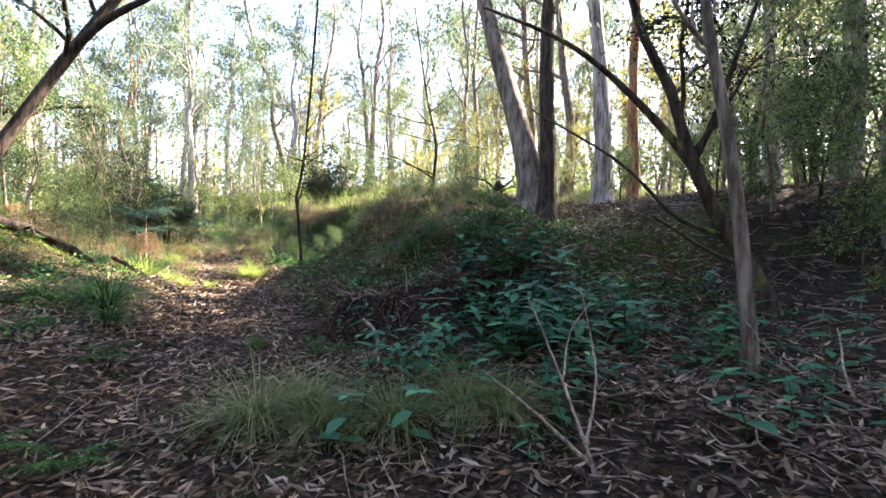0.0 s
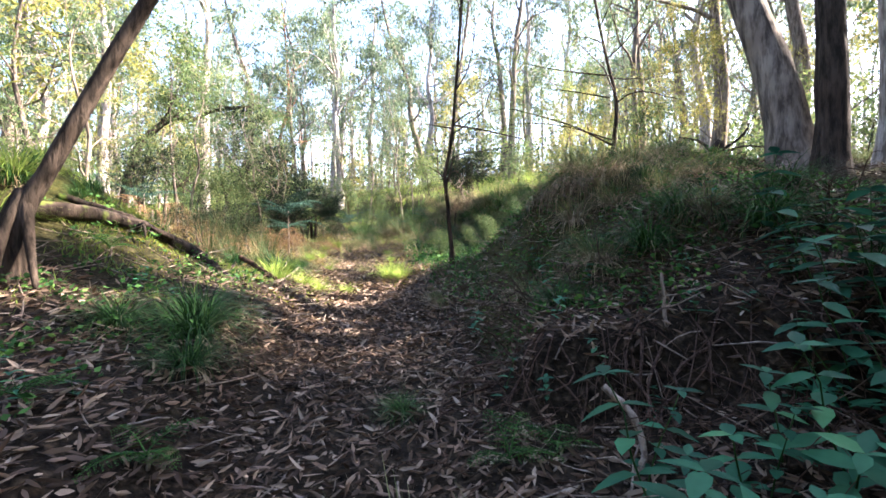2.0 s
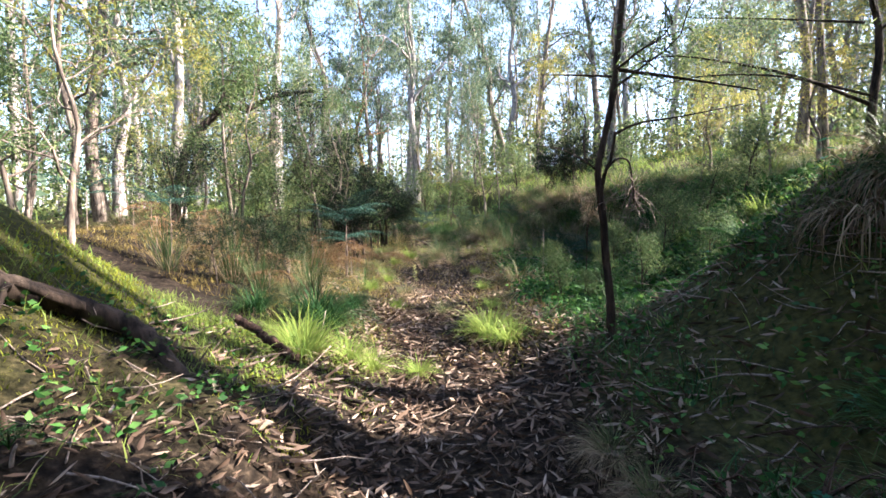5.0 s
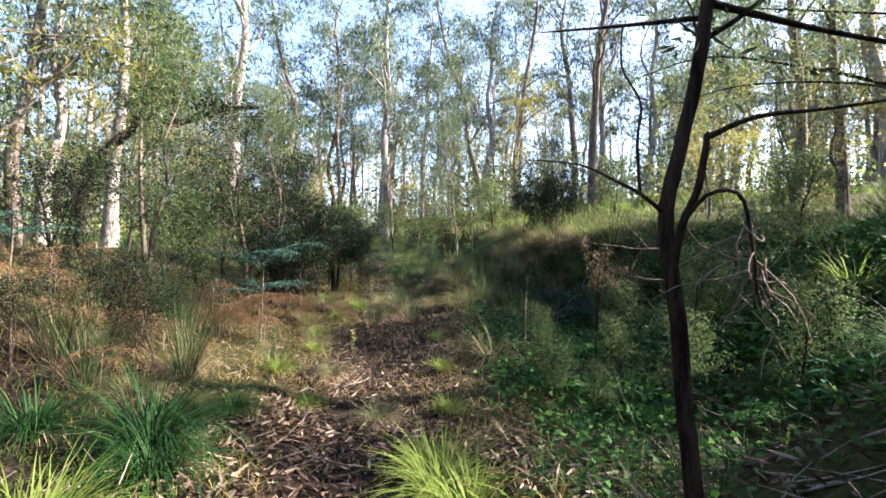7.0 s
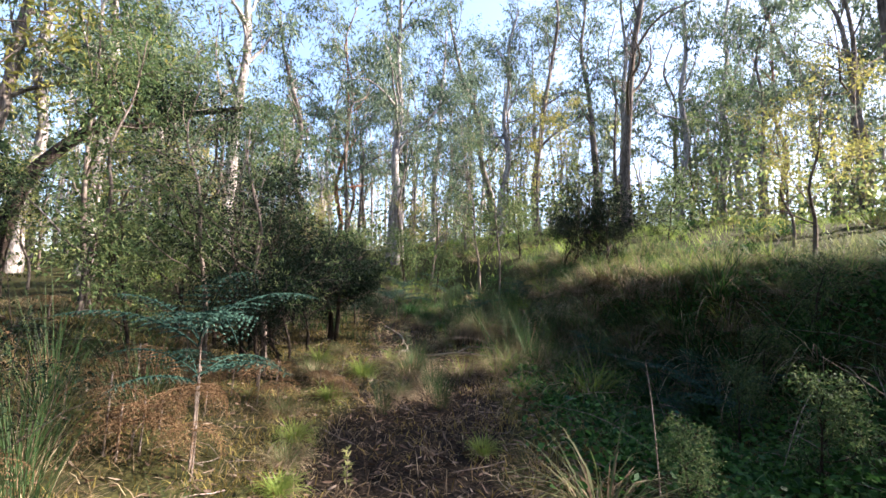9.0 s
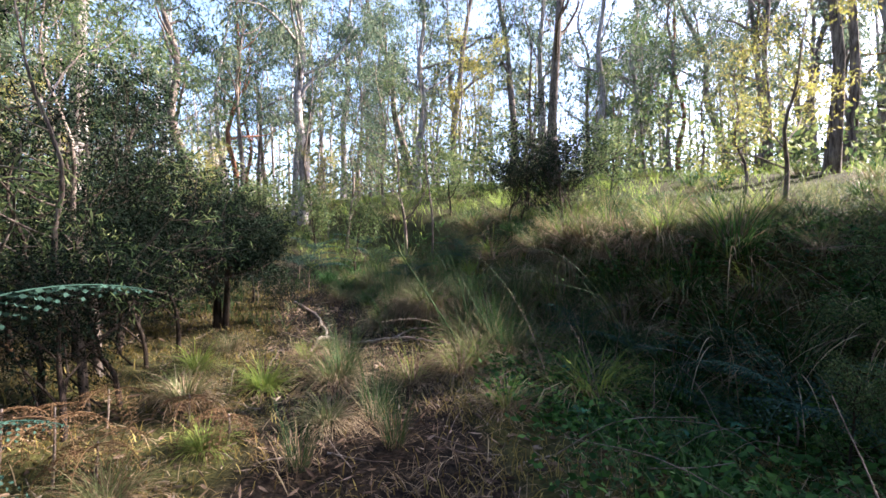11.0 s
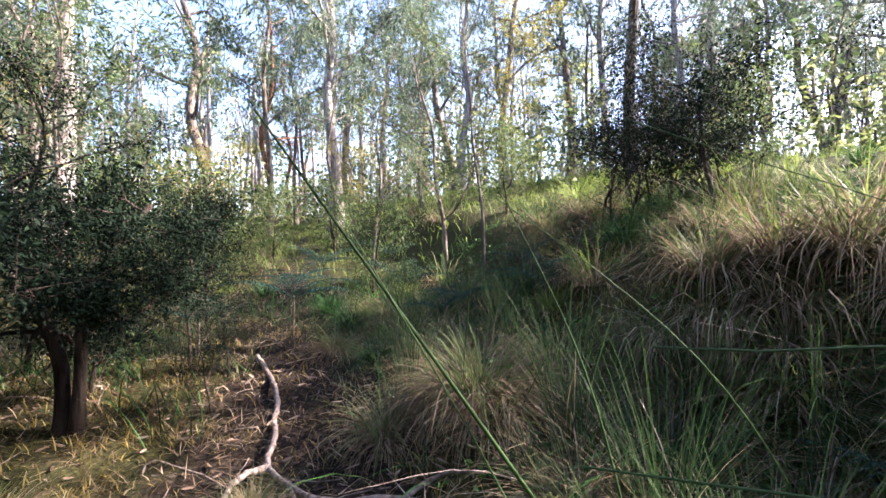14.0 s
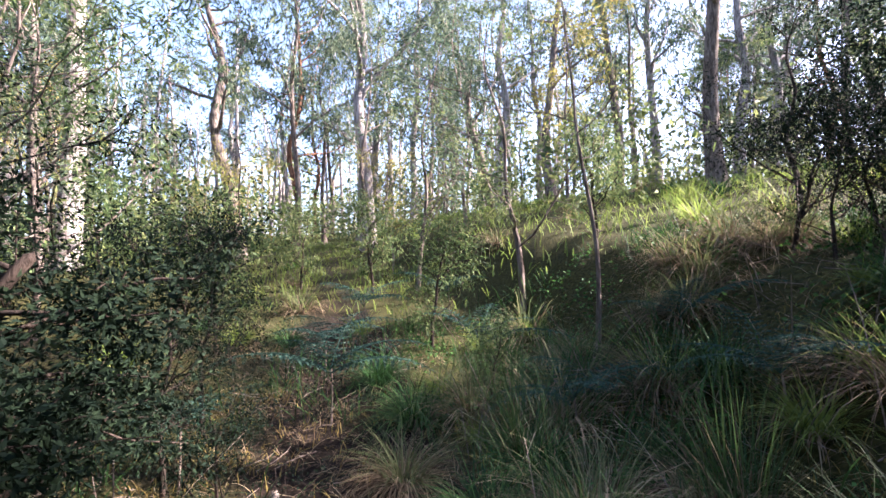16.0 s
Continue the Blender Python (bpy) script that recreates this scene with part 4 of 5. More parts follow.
LUSH = tussock_kind(1, 330, 0.8, 0.0095, 0.12, (0.85, 1.55), 2.0, GRASS_GREEN, 0.12)
LIME = tussock_kind(2, 230, 0.5, 0.01, 0.1, (0.8, 1.5), 1.5, GRASS_LIME, 0.35)
SHAGGY = tussock_kind(3, 170, 0.72, 0.007, 0.15, (0.9, 1.5), 1.4, GRASS_OLIVE, 2.2, 1.0)
MEADOW = tussock_kind(12, 300, 0.75, 0.0085, 0.12, (0.8, 1.55), 2.0, GRASS_OLIVE, 0.35)
THATCH = tussock_kind(10, 60, 0.5, 0.009, 0.22, (0.6, 1.4), 2.0, GRASS_OLIVE, 5.0, 1.3)
LONG_SEDGE = tussock_kind(11, 130, 1.35, 0.01, 0.2, (0.6, 1.45), 1.3, GRASS_GREEN, 0.7, 1.0, 7)
STRAW = tussock_kind(4, 70, 0.8, 0.006, 0.16, (0.9, 1.5), 1.0, GRASS_LIME, 5.5, 0.95)
RUSH = tussock_kind(6, 90, 1.1, 0.006, 0.12, (1.1, 1.54), 0.45, SEDGE, 0.6, 0.8)
FAR_LUSH = tussock_kind(7, 130, 0.8, 0.014, 0.14, (0.85, 1.55), 1.8, GRASS_GREEN, 0.15, 0.7, 3)
FAR_LIME = tussock_kind(8, 120, 0.7, 0.014, 0.14, (0.85, 1.55), 1.5, GRASS_LIME, 0.4, 0.8, 3)
FAR_SHAGGY = tussock_kind(9, 60, 0.8, 0.013, 0.16, (0.9, 1.5), 1.4, GRASS_OLIVE, 2.2, 1.0, 3)

for x, y, size in ((-1.2, 3.05, 0.95), (-0.95, 3.2, 0.75), (-0.75, 2.95, 0.7), (-0.3, 2.95, 0.85), (0.15, 3.05, 0.8), (0.4, 2.85, 0.7)):
    tussock(MEADOW, "yellowing green grass tussock arching over the litter", x, y, size, 50 * x)
for x, y, size in ((-6.3, 5.5, 0.6), (-5.9, 5.8, 0.5), (-6.0, 5.1, 0.6), (-5.7, 5.5, 0.4), (-3.35, 4.6, 0.8), (-3.65, 4.95, 0.75), (-3.05, 4.25, 0.5), (-3.9, 4.5, 0.6), (-1.85, 4.6, 0.3), (-5.55, 8.4, 1.0), (-5.15, 8.15, 0.75), (-6.0, 8.0, 0.7),
                   (-5.5, 9.0, 0.5), (-0.2, 7.2, 0.7), (-1.0, 7.9, 0.6), (-0.4, 8.6, 0.7), (0.4, 9.0, 0.7), (-1.6, 8.9, 0.6), (0.9, 8.1, 0.6), (-4.2, 15.2, 0.7), (-3.4, 14.0, 0.7), (-4.0, 13.4, 0.6), (-7.8, 19.2, 1.1), (-6.6, 18.6, 1.0), (-8.9, 18.4, 0.9), (-5.6, 18.4, 1.0), (-9.7, 19.2, 0.9)):
    tussock(LUSH, "lush green arching grass tussock on the litter", x, y, size, 50 * x)
for x, y, size in ((-4.75, 7.35, 1.1), (-5.0, 7.55, 0.9), (-4.5, 7.6, 0.7), (-3.7, 8.8, 1.0), (-3.45, 8.6, 0.8), (-3.9, 9.1, 0.7), (-6.1, 5.2, 1.2), (-5.5, 4.7, 1.1), (-6.6, 5.8, 1.0), (-7.5, 13.7, 0.9), (-8.4, 13.9, 0.8), (-3.5, 16.2, 1.2), (-2.8, 16.3, 1.1), (-6.3, 17.9, 0.9), (-4.3, 7.65, 0.6), (-3.95, 7.8, 0.5), (-5.3, 9.6, 0.5), (-5.9, 9.9, 0.6), (-4.1, 9.9, 0.5), (-6.2, 10.8, 0.5), (-6.8, 11.6, 0.6), (-4.6, 10.9, 0.5), (-7.2, 12.6, 0.6), (-5.2, 12.1, 0.5),
                   (-0.9, 9.6, 0.9), (-0.2, 10.2, 0.9), (-1.2, 10.8, 0.9), (0.4, 11.0, 0.9), (-1.9, 11.6, 0.8), (-6.9, 17.0, 0.8), (-9.0, 20.6, 1.0)):
    tussock(LIME, "sunlit yellow-green grass clump", x, y, size, 50 * x)
for x, y, size in ((-6.65, 16.2, 1.15), (-6.95, 14.0, 1.0), (-5.7, 14.8, 0.9), (-4.4, 16.7, 1.3), (-3.6, 16.0, 1.3), (-5.1, 17.0, 1.2), (-2.7, 15.9, 1.2), (-6.0, 15.5, 0.9), (-6.6, 13.2, 0.6), (-5.2, 15.3, 0.9), (-6.2, 16.9, 1.0), (-7.4, 17.4, 1.0), (-4.9, 18.0, 1.0), (-8.2, 18.8, 1.0),
                   (-0.9, 7.2, 0.75), (-0.5, 7.0, 0.75), (0.1, 7.4, 0.8), (-0.75, 8.0, 0.8), (-0.6, 7.6, 0.9), (-0.2, 8.1, 0.9), (0.2, 8.6, 0.8), (-0.9, 8.3, 0.8), (-0.1, 6.9, 0.7), (0.5, 7.6, 0.8), (-1.3, 6.4, 0.6), (-0.7, 6.0, 0.7), (0.1, 6.1, 0.7), (-6.7, 19.6, 1.1), (-7.2, 16.0, 0.8), (-8.6, 17.6, 0.8), (-5.9, 20.2, 1.0), (-2.4, 7.0, 0.4), (-2.2, 6.7, 0.35)):
    tussock(SHAGGY, "shaggy grass hummock with hanging dead thatch", x, y, size, 50 * x)
for x, y, size in ((-4.7, 16.9, 1.1), (-5.4, 16.4, 0.9), (-4.0, 17.3, 1.2), (-3.3, 16.9, 1.2), (-2.2, 16.6, 1.0), (-6.5, 15.95, 0.8), (-5.8, 14.4, 0.8), (-5.3, 13.7, 0.6), (-3.0, 14.9, 0.8), (-5.9, 17.9, 1.0), (-7.0, 18.9, 1.0), (-4.4, 19.0, 1.0), (-6.7, 20.5, 1.0), (-6.2, 14.1, 0.7), (-7.6, 14.6, 0.5)):
    tussock(STRAW, "dry straw-coloured grass tussock on the rise", x, y, size, 50 * x)
for x, y, size in ((-5.6, 15.4, 1.0), (-6.0, 16.0, 1.0), (-4.9, 15.9, 1.0), (-5.3, 16.3, 1.0), (-6.9, 14.1, 0.75), (-6.3, 13.4, 0.7), (-5.4, 14.9, 0.8), (-8.2, 10.4, 1.1), (-7.8, 10.9, 1.0), (-8.6, 9.8, 1.1), (-7.4, 16.9, 0.9), (-6.7, 17.6, 1.0), (-7.9, 18.0, 1.0), (-6.0, 13.0, 0.6), (-6.5, 12.6, 0.5), (-4.6, 15.1, 0.9)):
    tussock(RUSH, "upright dark green rush clump", x, y, size, 50 * x)
for x, y, size in ((-1.15, 7.85, 0.9), (-0.8, 7.75, 1.0), (-0.45, 7.7, 1.0), (-0.1, 7.65, 1.0), (0.25, 7.6, 1.0), (0.6, 7.65, 0.9), (-0.95, 8.0, 0.9), (-0.3, 7.9, 0.9), (0.1, 7.85, 0.9)):
    tussock(THATCH, "dead grass thatch hanging over the dome's edge", x, y, size, 50 * x)
for x, y, size in ((-6.75, 16.3, 1.1), (-6.55, 16.15, 1.0), (-6.85, 16.5, 0.9), (-5.4, 16.75, 0.9), (-5.1, 16.7, 0.9), (-4.75, 16.6, 1.0), (-4.3, 16.6, 1.0), (-3.9, 16.45, 1.0), (-3.6, 16.3, 1.0), (-3.2, 16.2, 1.0), (-5.75, 14.6, 0.8), (-5.95, 14.8, 0.7)):
    tussock(THATCH, "dry hummock of dead grass thatch hanging down the bank", x, y, size, 50 * x)
for x, y, size in ((-3.29, 14.8, 1.0), (-3.8, 14.6, 0.85), (-3.0, 14.25, 1.0), (-4.2, 15.15, 0.8), (-3.45, 15.3, 0.9), (-3.05, 15.3, 1.0), (-4.7, 16.1, 0.8), (-5.35, 16.5, 0.7), (-5.7, 15.7, 0.75), (-4.1, 15.9, 0.8), (-3.9, 14.1, 0.7), (-2.4, 14.0, 0.9), (-7.6, 19.4, 0.8), (-6.9, 18.9, 0.8)):
    tussock(LONG_SEDGE, "long arching dark sedge with dry reeds on the bank", x, y, size, 50 * x)
wg = np.random.default_rng(9)
far_grass = scatter(1500, -22, 6, 9, 36, lambda x, y, d: np.where((np.abs(d) > 0.9) | (y > 17.5), np.clip(0.6 * sstep(12, 19, y) + 0.25, 0, 1), 0) * (np.hypot(x + 7, y - 15) > 2.2), wg)
for k, (x, y, z) in enumerate(far_grass[:95]):
    kind, label = ((FAR_LUSH, "green arching grass tussock on the slope"), (FAR_SHAGGY, "shaggy half-dry grass tussock"), (FAR_LIME, "pale yellow-green grass clump on the slope"), (RUSH, "upright dark green rush clump"))[int(wg.choice(4, p=[0.35, 0.33, 0.26, 0.06]))]
    tussock(kind, label, x, y, wg.uniform(0.7, 1.25), wg.uniform(0, 360))


def lawn(name, label, n, x0, x1, y0, y1, chance, mat, length, width, seed, lift=(0.7, 1.5), droop=1.0, segs=3):
    g = np.random.default_rng(seed)
    p = scatter(n, x0, x1, y0, y1, chance, g)
    p[:, 2] -= 0.01
    m = len(p)
    me = mesh_of(name, *ribbons(p, g.uniform(0, 6.283, m), g.uniform(0.4, 1.2, m) * length, g.uniform(0.7, 1.3, m) * width, g.uniform(*lift, m), g.uniform(0.4, 1.5, m) * droop, segs), mat)
    return tagged(new(name, me), label, "grass", kind="stuff")


def patchy(x, y, seed, size=0.8):
    return sstep(-0.25, 0.5, ripple(x, y, size, seed))


lawn("short_grass", "short green grass and herbs on the bank", 60000, -3.2, 3, 5.2, 13, lambda x, y, d: sstep(0.8, 1.5, d) * (1 - sstep(4.5, 6, d)) * patchy(x, y, 11) * 0.8, GRASS_GREEN, 0.2, 0.007, 21)
lawn("crest_grass", "sunlit yellow-green grass on the dome beside the path", 12000, -2.4, 1.8, 7.4, 10.5, lambda x, y, d: np.exp(-((x + 0.3) / 1.3) ** 2 - ((y - 8.8) / 1.0) ** 2) * patchy(x, y, 16, 0.6), GRASS_LIME, 0.2, 0.009, 28)
lawn("mound_grass", "green grass and moss on the mound", 26000, -8, -3.8, 3.8, 7.6, lambda x, y, d: lump(x, y, -6.0, 5.6, 1.5, 1.4, 1.0) * patchy(x, y, 12), GRASS_LIME, 0.13, 0.007, 22)
lawn("clearing_grass", "sparse low yellow-green grass beside the path", 60000, -11, -3, 8, 19, lambda x, y, d: (0.25 + 0.75 * sstep(0.3, 0.9, np.abs(d))) * (0.2 + 0.8 * patchy(x, y, 13)), GRASS_OCHRE, 0.13, 0.008, 23)
lawn("dry_grass", "dry tangled straw-coloured grass", 70000, -13, -1.5, 9, 21, lambda x, y, d: np.maximum(sstep(0.05, 0.7, np.abs(d)), 0.5 * sstep(7.8, 9, y) + 0.4 * sstep(11, 12.5, y)) * (0.2 + 0.8 * patchy(x, y, 14)) * 0.9, GRASS_STRAW, 0.26, 0.006, 24, (0.1, 1.1), 1.2)
lawn("upper_bank_grass", "pale half-dry grass above the bank", 42000, -3.5, 7, 10.5, 21, lambda x, y, d: sstep(3.2, 4.2, d) * (0.35 + 0.65 * patchy(x, y, 17, 1.0)), GRASS_OLIVE, 0.32, 0.01, 29)
lawn("far_grass", "long grass on the far slope", 36000, -34, 12, 22, 46, lambda x, y, d: 0.35 + 0.65 * patchy(x, y, 15, 3), GRASS_LIME, 0.42, 0.02, 25, (0.9, 1.5), 0.9)

lawn("mound_moss", "bright yellow-green moss cushion along the mound", 16000, -6.8, -4.4, 5.2, 7.0, lambda x, y, d: np.clip(1.5 * np.exp(-((x + 5.55 + (y - 6.2) * 0.9) / 0.42) ** 2 - ((y - 6.2) / 0.6) ** 2), 0, 1), MOSS, 0.05, 0.008, 26, (0.6, 1.5), 0.6, 2)

lawn("sunny_moss", "bright moss and short grass on the sunny edge of path", 16000, -6.4, -3.9, 6.3, 9.0, lambda x, y, d: np.clip(1.3 * np.exp(-((x + 5.0) / 0.75) ** 2 - ((y - 7.3) / 0.8) ** 2), 0, 1) * sstep(0.3, 0.7, -d), GRASS_LIME, 0.09, 0.008, 27, (0.6, 1.5), 0.8, 2)


def creepers(name, label, n, x0, x1, y0, y1, chance, mat, size, seed):
    """Low leafy ground cover."""
    g = np.random.default_rng(seed)
    p = scatter(n, x0, x1, y0, y1, chance, g)
    m = len(p)
    p[:, 2] += g.uniform(0.01, 0.14, m)
    a = g.uniform(0, 6.283, m)
    v, f = leaves(p, np.stack([np.cos(a), np.sin(a), g.normal(0.1, 0.4, m)], 1), g.uniform(0.6, 1.3, m) * size, g.uniform(0.4, 0.7, m) * size, g, 0.15)
    return tagged(new(name, mesh_of(name, v, f, mat)), label, "ground cover", kind="stuff")


creepers("bank_creeper", "low green leafy ground cover on the bank", 36000, -3.4, 3, 5, 13.5, lambda x, y, d: sstep(0.8, 1.5, d) * (1 - sstep(5, 6, d)) * (0.15 + 0.85 * patchy(x, y, 31, 0.7)), LEAF_FERN_GREEN, 0.05, 41)
creepers("hollow_creeper", "low green leafy ground cover in the hollow", 40000, -11, -1.5, 12, 22, lambda x, y, d: sstep(0.8, 1.5, d) * patchy(x, y, 32, 0.9), LEAF_FERN_GREEN, 0.05, 42)
creepers("mound_creeper", "low green leafy plants beside the mound", 6000, -5.6, -2.9, 2.2, 6.6, lambda x, y, d: patchy(x, y, 33, 0.7) * sstep(0.9, 1.5, -d), LEAF_FERN_GREEN, 0.05, 43)

# ---- leaf litter and twigs ----
lg = np.random.default_rng(12)


def litter(name, label, n, x0, x1, y0, y1, chance, size):
    p = scatter(n, x0, x1, y0, y1, chance, lg)
    m = len(p)
    p[:, 2] += lg.uniform(0.0, 0.035, m)
    az, el = lg.uniform(0, 6.283, m), lg.normal(0.05, 0.34, m)
    ax = np.stack([np.cos(az) * np.cos(el), np.sin(az) * np.cos(el), np.sin(el)], 1)
    v, f = leaves(p, ax, lg.uniform(0.5, 1.2, m) * size, lg.uniform(0.6, 1.3, m) * size * 0.19, lg, 0.2, True)
    # leaves lie rather flat
    k = v.reshape(-1, 6, 3)
    c = k.mean(1, keepdims=True)
    k[..., 2] = c[..., 2] + (k[..., 2] - c[..., 2]) * 0.9
    return tagged(new(name, mesh_of(name, k.reshape(-1, 3), f, LITTER)), label, "leaf litter", kind="stuff")


litter("path_litter", "fallen brown eucalyptus leaves covering the path", 64000, -5.5, 3.2, 0.6, 9.5, lambda x, y, d: np.where(np.abs(d) < 1.2, 0.9, np.where((y < 5.2) | ((d > 0) & (y < 6.8)), 0.75, 0.3) * (1 - sstep(1.9, 2.3, -d) * sstep(4.4, 5.0, y))), 0.105)
litter("clearing_litter", "scattered dry leaves in the clearing", 26000, -11, -3, 9, 17, lambda x, y, d: np.exp(-(d / 1.1) ** 2) * np.where(y < 11.0, 0.55, 0.22) + 0.15, 0.1)
litter("slope_litter", "dry leaves on the shaded slope", 12000, 1, 9, 2, 14, lambda x, y, d: 0.6 + 0 * x, 0.13)
tw_soup = Soup()
tw = np.concatenate([scatter(2600, -5.5, 4.5, 0.8, 9, lambda x, y, d: np.where(np.abs(d) < 0.7, 0.25, 0.7), lg), scatter(1300, -12, -2, 9, 20, lambda x, y, d: 0.5 + 0 * x, lg)])
for q in tw:
    a = lg.uniform(0, 6.28)
    q[2] += 0.015
    L = lg.uniform(0.1, 0.5)
    line = limb_line(lg, q, (math.cos(a), math.sin(a), lg.normal(0.05, 0.15)), L, 4, 0.15)
    line[:, 2] = np.maximum(line[:, 2], ground_z(line[:, 0], line[:, 1]) + 0.005)
    tw_soup.add(tube(line, np.linspace(0.0045, 0.002, 4) * lg.uniform(0.6, 1.6), 4))
tagged(new("twig_litter", tw_soup.mesh("twig_litter", DEAD_WOOD)), "thin dead twigs strewn over the ground", "twigs", kind="stuff")

# ---- ferns and herbs ----


def frond_mesh(seed, length, mat, pairs=13, droop=1.1, wide=0.33):
    g = np.random.default_rng(seed)
    s = np.linspace(0, 1, pairs + 3)
    e = 0.9 - droop * s
    step = length / (pairs + 2)
    p = np.concatenate([[[0, 0, 0]], np.cumsum(np.stack([np.cos(e) * step, 0 * e, np.sin(e) * step], 1), 0)])[:-1]
    soup = Soup().add(tube(p, np.linspace(0.005, 0.0015, len(p)), 4))
    P, A, L, W = [], [], [], []
    for i in range(2, pairs + 2):
        u = (i - 2) / pairs
        ln = wide * length * (1 - u) ** 0.8 * (0.75 + 0.25 * min(1, u * 5)) + 0.02
        t = unit(p[i + 1] - p[i - 1])
        for sgn in (-1, 1):
            dv = unit(t * 0.45 + np.array([0, sgn, 0]) + np.array([0, 0, -0.12]))
            m = max(3, int(11 * (1 - u) ** 0.6))
            for k in range(m):
                w = (k + 0.4) / m
                q = p[i] + dv * ln * w + np.array([0, 0, -0.1 * ln * w * w])
                for s2 in (-1, 1):
                    P.append(q)
                    A.append(unit(np.cross(dv, np.array([0, 0, 1.0])) * s2 * 0.8 + dv * 0.7 + np.array([0, 0, g.normal(0, 0.12)])))
                    L.append((0.095 * ln * (1 - w) ** 0.7 + 0.007))
                    W.append(0.45 * ln / m + 0.002)
    soup.add(leaves(np.array(P), np.array(A), np.array(L), np.array(W), g, 0.1))
    return soup.mesh("frond", mat)


FRONDS = [frond_mesh(s, 0.75, LEAF_FERN) for s in (1, 2)]
SMALL_FRONDS = [frond_mesh(s, 0.34, LEAF_FERN_GREEN, 11, 1.2, 0.3) for s in (3, 4)]
DEAD_FRONDS = [frond_mesh(s, 0.55, LEAF_DEAD_FERN, 9, 2.2, 0.3) for s in (5, 6)]


def fern(x, y, stem, fronds, label, n, size, seed, tilt=0.0):
    g = np.random.default_rng(seed)
    ob = thing("fern", label, "fern", "bracken ferns", (x, y, gz1(x, y)))
    if stem:
        part("stem", mesh_of("stem", *tube(spline([(0, 0, -0.05), (0.02, 0, stem * 0.5), (0, 0.02, stem)], 6), np.linspace(0.009, 0.006, 6), 6), DEAD_WOOD), ob)
    for k in range(n):
        fr = part("frond", fronds[k % len(fronds)], ob)
        fr.matrix_basis = pose(0, 0, stem * g.uniform(0.8, 1.0), 0, g.uniform(-10, 25) + tilt, 360 * k / n + g.uniform(-25, 25)) @ Matrix.Scale(size * g.uniform(0.8, 1.15), 4)
    return ob


for k, (x, y, stem, n, size) in enumerate(((-7.0, 10.75, 1.0, 7, 1.3), (-7.05, 10.8, 0.7, 5, 1.1), (-4.1, 14.85, 0.2, 8, 0.9), (-4.6, 15.4, 0.3, 7, 0.9), (-3.5, 14.4, 0.2, 7, 0.9), (-3.7, 14.0, 0.1, 6, 0.75), (-9.4, 9.3, 0.7, 6, 1.2), (-10.2, 8.5, 0.7, 6, 1.2),
                                          (-9.6, 18.2, 0.5, 6, 1.3), (-10.4, 19.2, 0.5, 6, 1.2), (-8.6, 19.4, 0.5, 6, 1.2), (-6.4, 18.1, 0.3, 7, 1.0), (-9.9, 17.0, 0.4, 6, 1.0), (-6.8, 19.2, 0.3, 6, 1.0), (-7.6, 18.4, 0.3, 6, 1.1), (-3.3, 13.6, 0.3, 6, 1.1), (-11.0, 21.0, 0.5, 6, 1.2), (-9.9, 21.8, 0.5, 6, 1.2))):
    fern(x, y, stem, FRONDS, "blue-green bracken fern with spreading fronds", n, size, 60 + k)
for k, (x, y, n, size) in enumerate(((-1.15, 4.15, 5, 0.8), (-0.95, 4.3, 4, 0.7), (-0.3, 3.7, 5, 0.8), (0.1, 3.5, 5, 0.9), (0.5, 3.75, 4, 0.7), (-2.6, 3.6, 4, 0.8), (-1.9, 2.35, 5, 0.9), (-3.2, 3.5, 4, 0.8), (-3.3, 3.0, 5, 0.8), (-2.1, 2.1, 5, 0.9), (2.7, 4.4, 5, 1.0), (-4.9, 5.2, 5, 0.9), (-0.6, 5.6, 4, 0.8),
                                     (0.7, 4.9, 4, 0.8), (-2.0, 9.3, 5, 0.9), (-1.7, 8.6, 5, 0.9), (-4.3, 5.4, 4, 0.8))):
    fern(x, y, 0.06, SMALL_FRONDS, "small dark green fern in leaf litter", n, size, 90 + k)
for k, (x, y, stem, n, size) in enumerate(((-6.95, 10.7, 0.6, 9, 0.9), (-6.8, 10.6, 0.35, 8, 0.8), (-7.3, 10.4, 0.4, 8, 0.9), (-8.3, 9.2, 0.5, 8, 1.0), (-8.9, 9.9, 0.5, 8, 1.0), (-7.9, 8.9, 0.35, 7, 0.9), (-8.8, 8.7, 0.5, 8, 1.0), (-9.6, 10.3, 0.6, 8, 1.0), (-7.5, 9.6, 0.3, 7, 0.9), (-6.4, 15.9, 0.2, 6, 0.7), (-7.5, 12.1, 0.25, 8, 0.9), (-7.1, 12.7, 0.2, 8, 0.9), (-8.2, 11.7, 0.3, 8, 0.9), (-7.7, 11.4, 0.25, 8, 0.9), (-7.6, 12.9, 0.2, 8, 0.8))):
    fern(x, y, stem, DEAD_FRONDS, "dead orange-brown bracken with hanging fronds", n, size * 0.85, 120 + k, 30)
fg = np.random.default_rng(19)
for k, (x, y, z) in enumerate(scatter(60, -11, -6.3, 8.6, 12.6, lambda x, y, d: np.where(d < -1.7, 0.7, 0), fg)[:26]):
    fern(x, y, fg.uniform(0.2, 0.6), DEAD_FRONDS, "dead orange-brown bracken with hanging fronds", 6, fg.uniform(0.6, 1.0), 150 + k, 25)


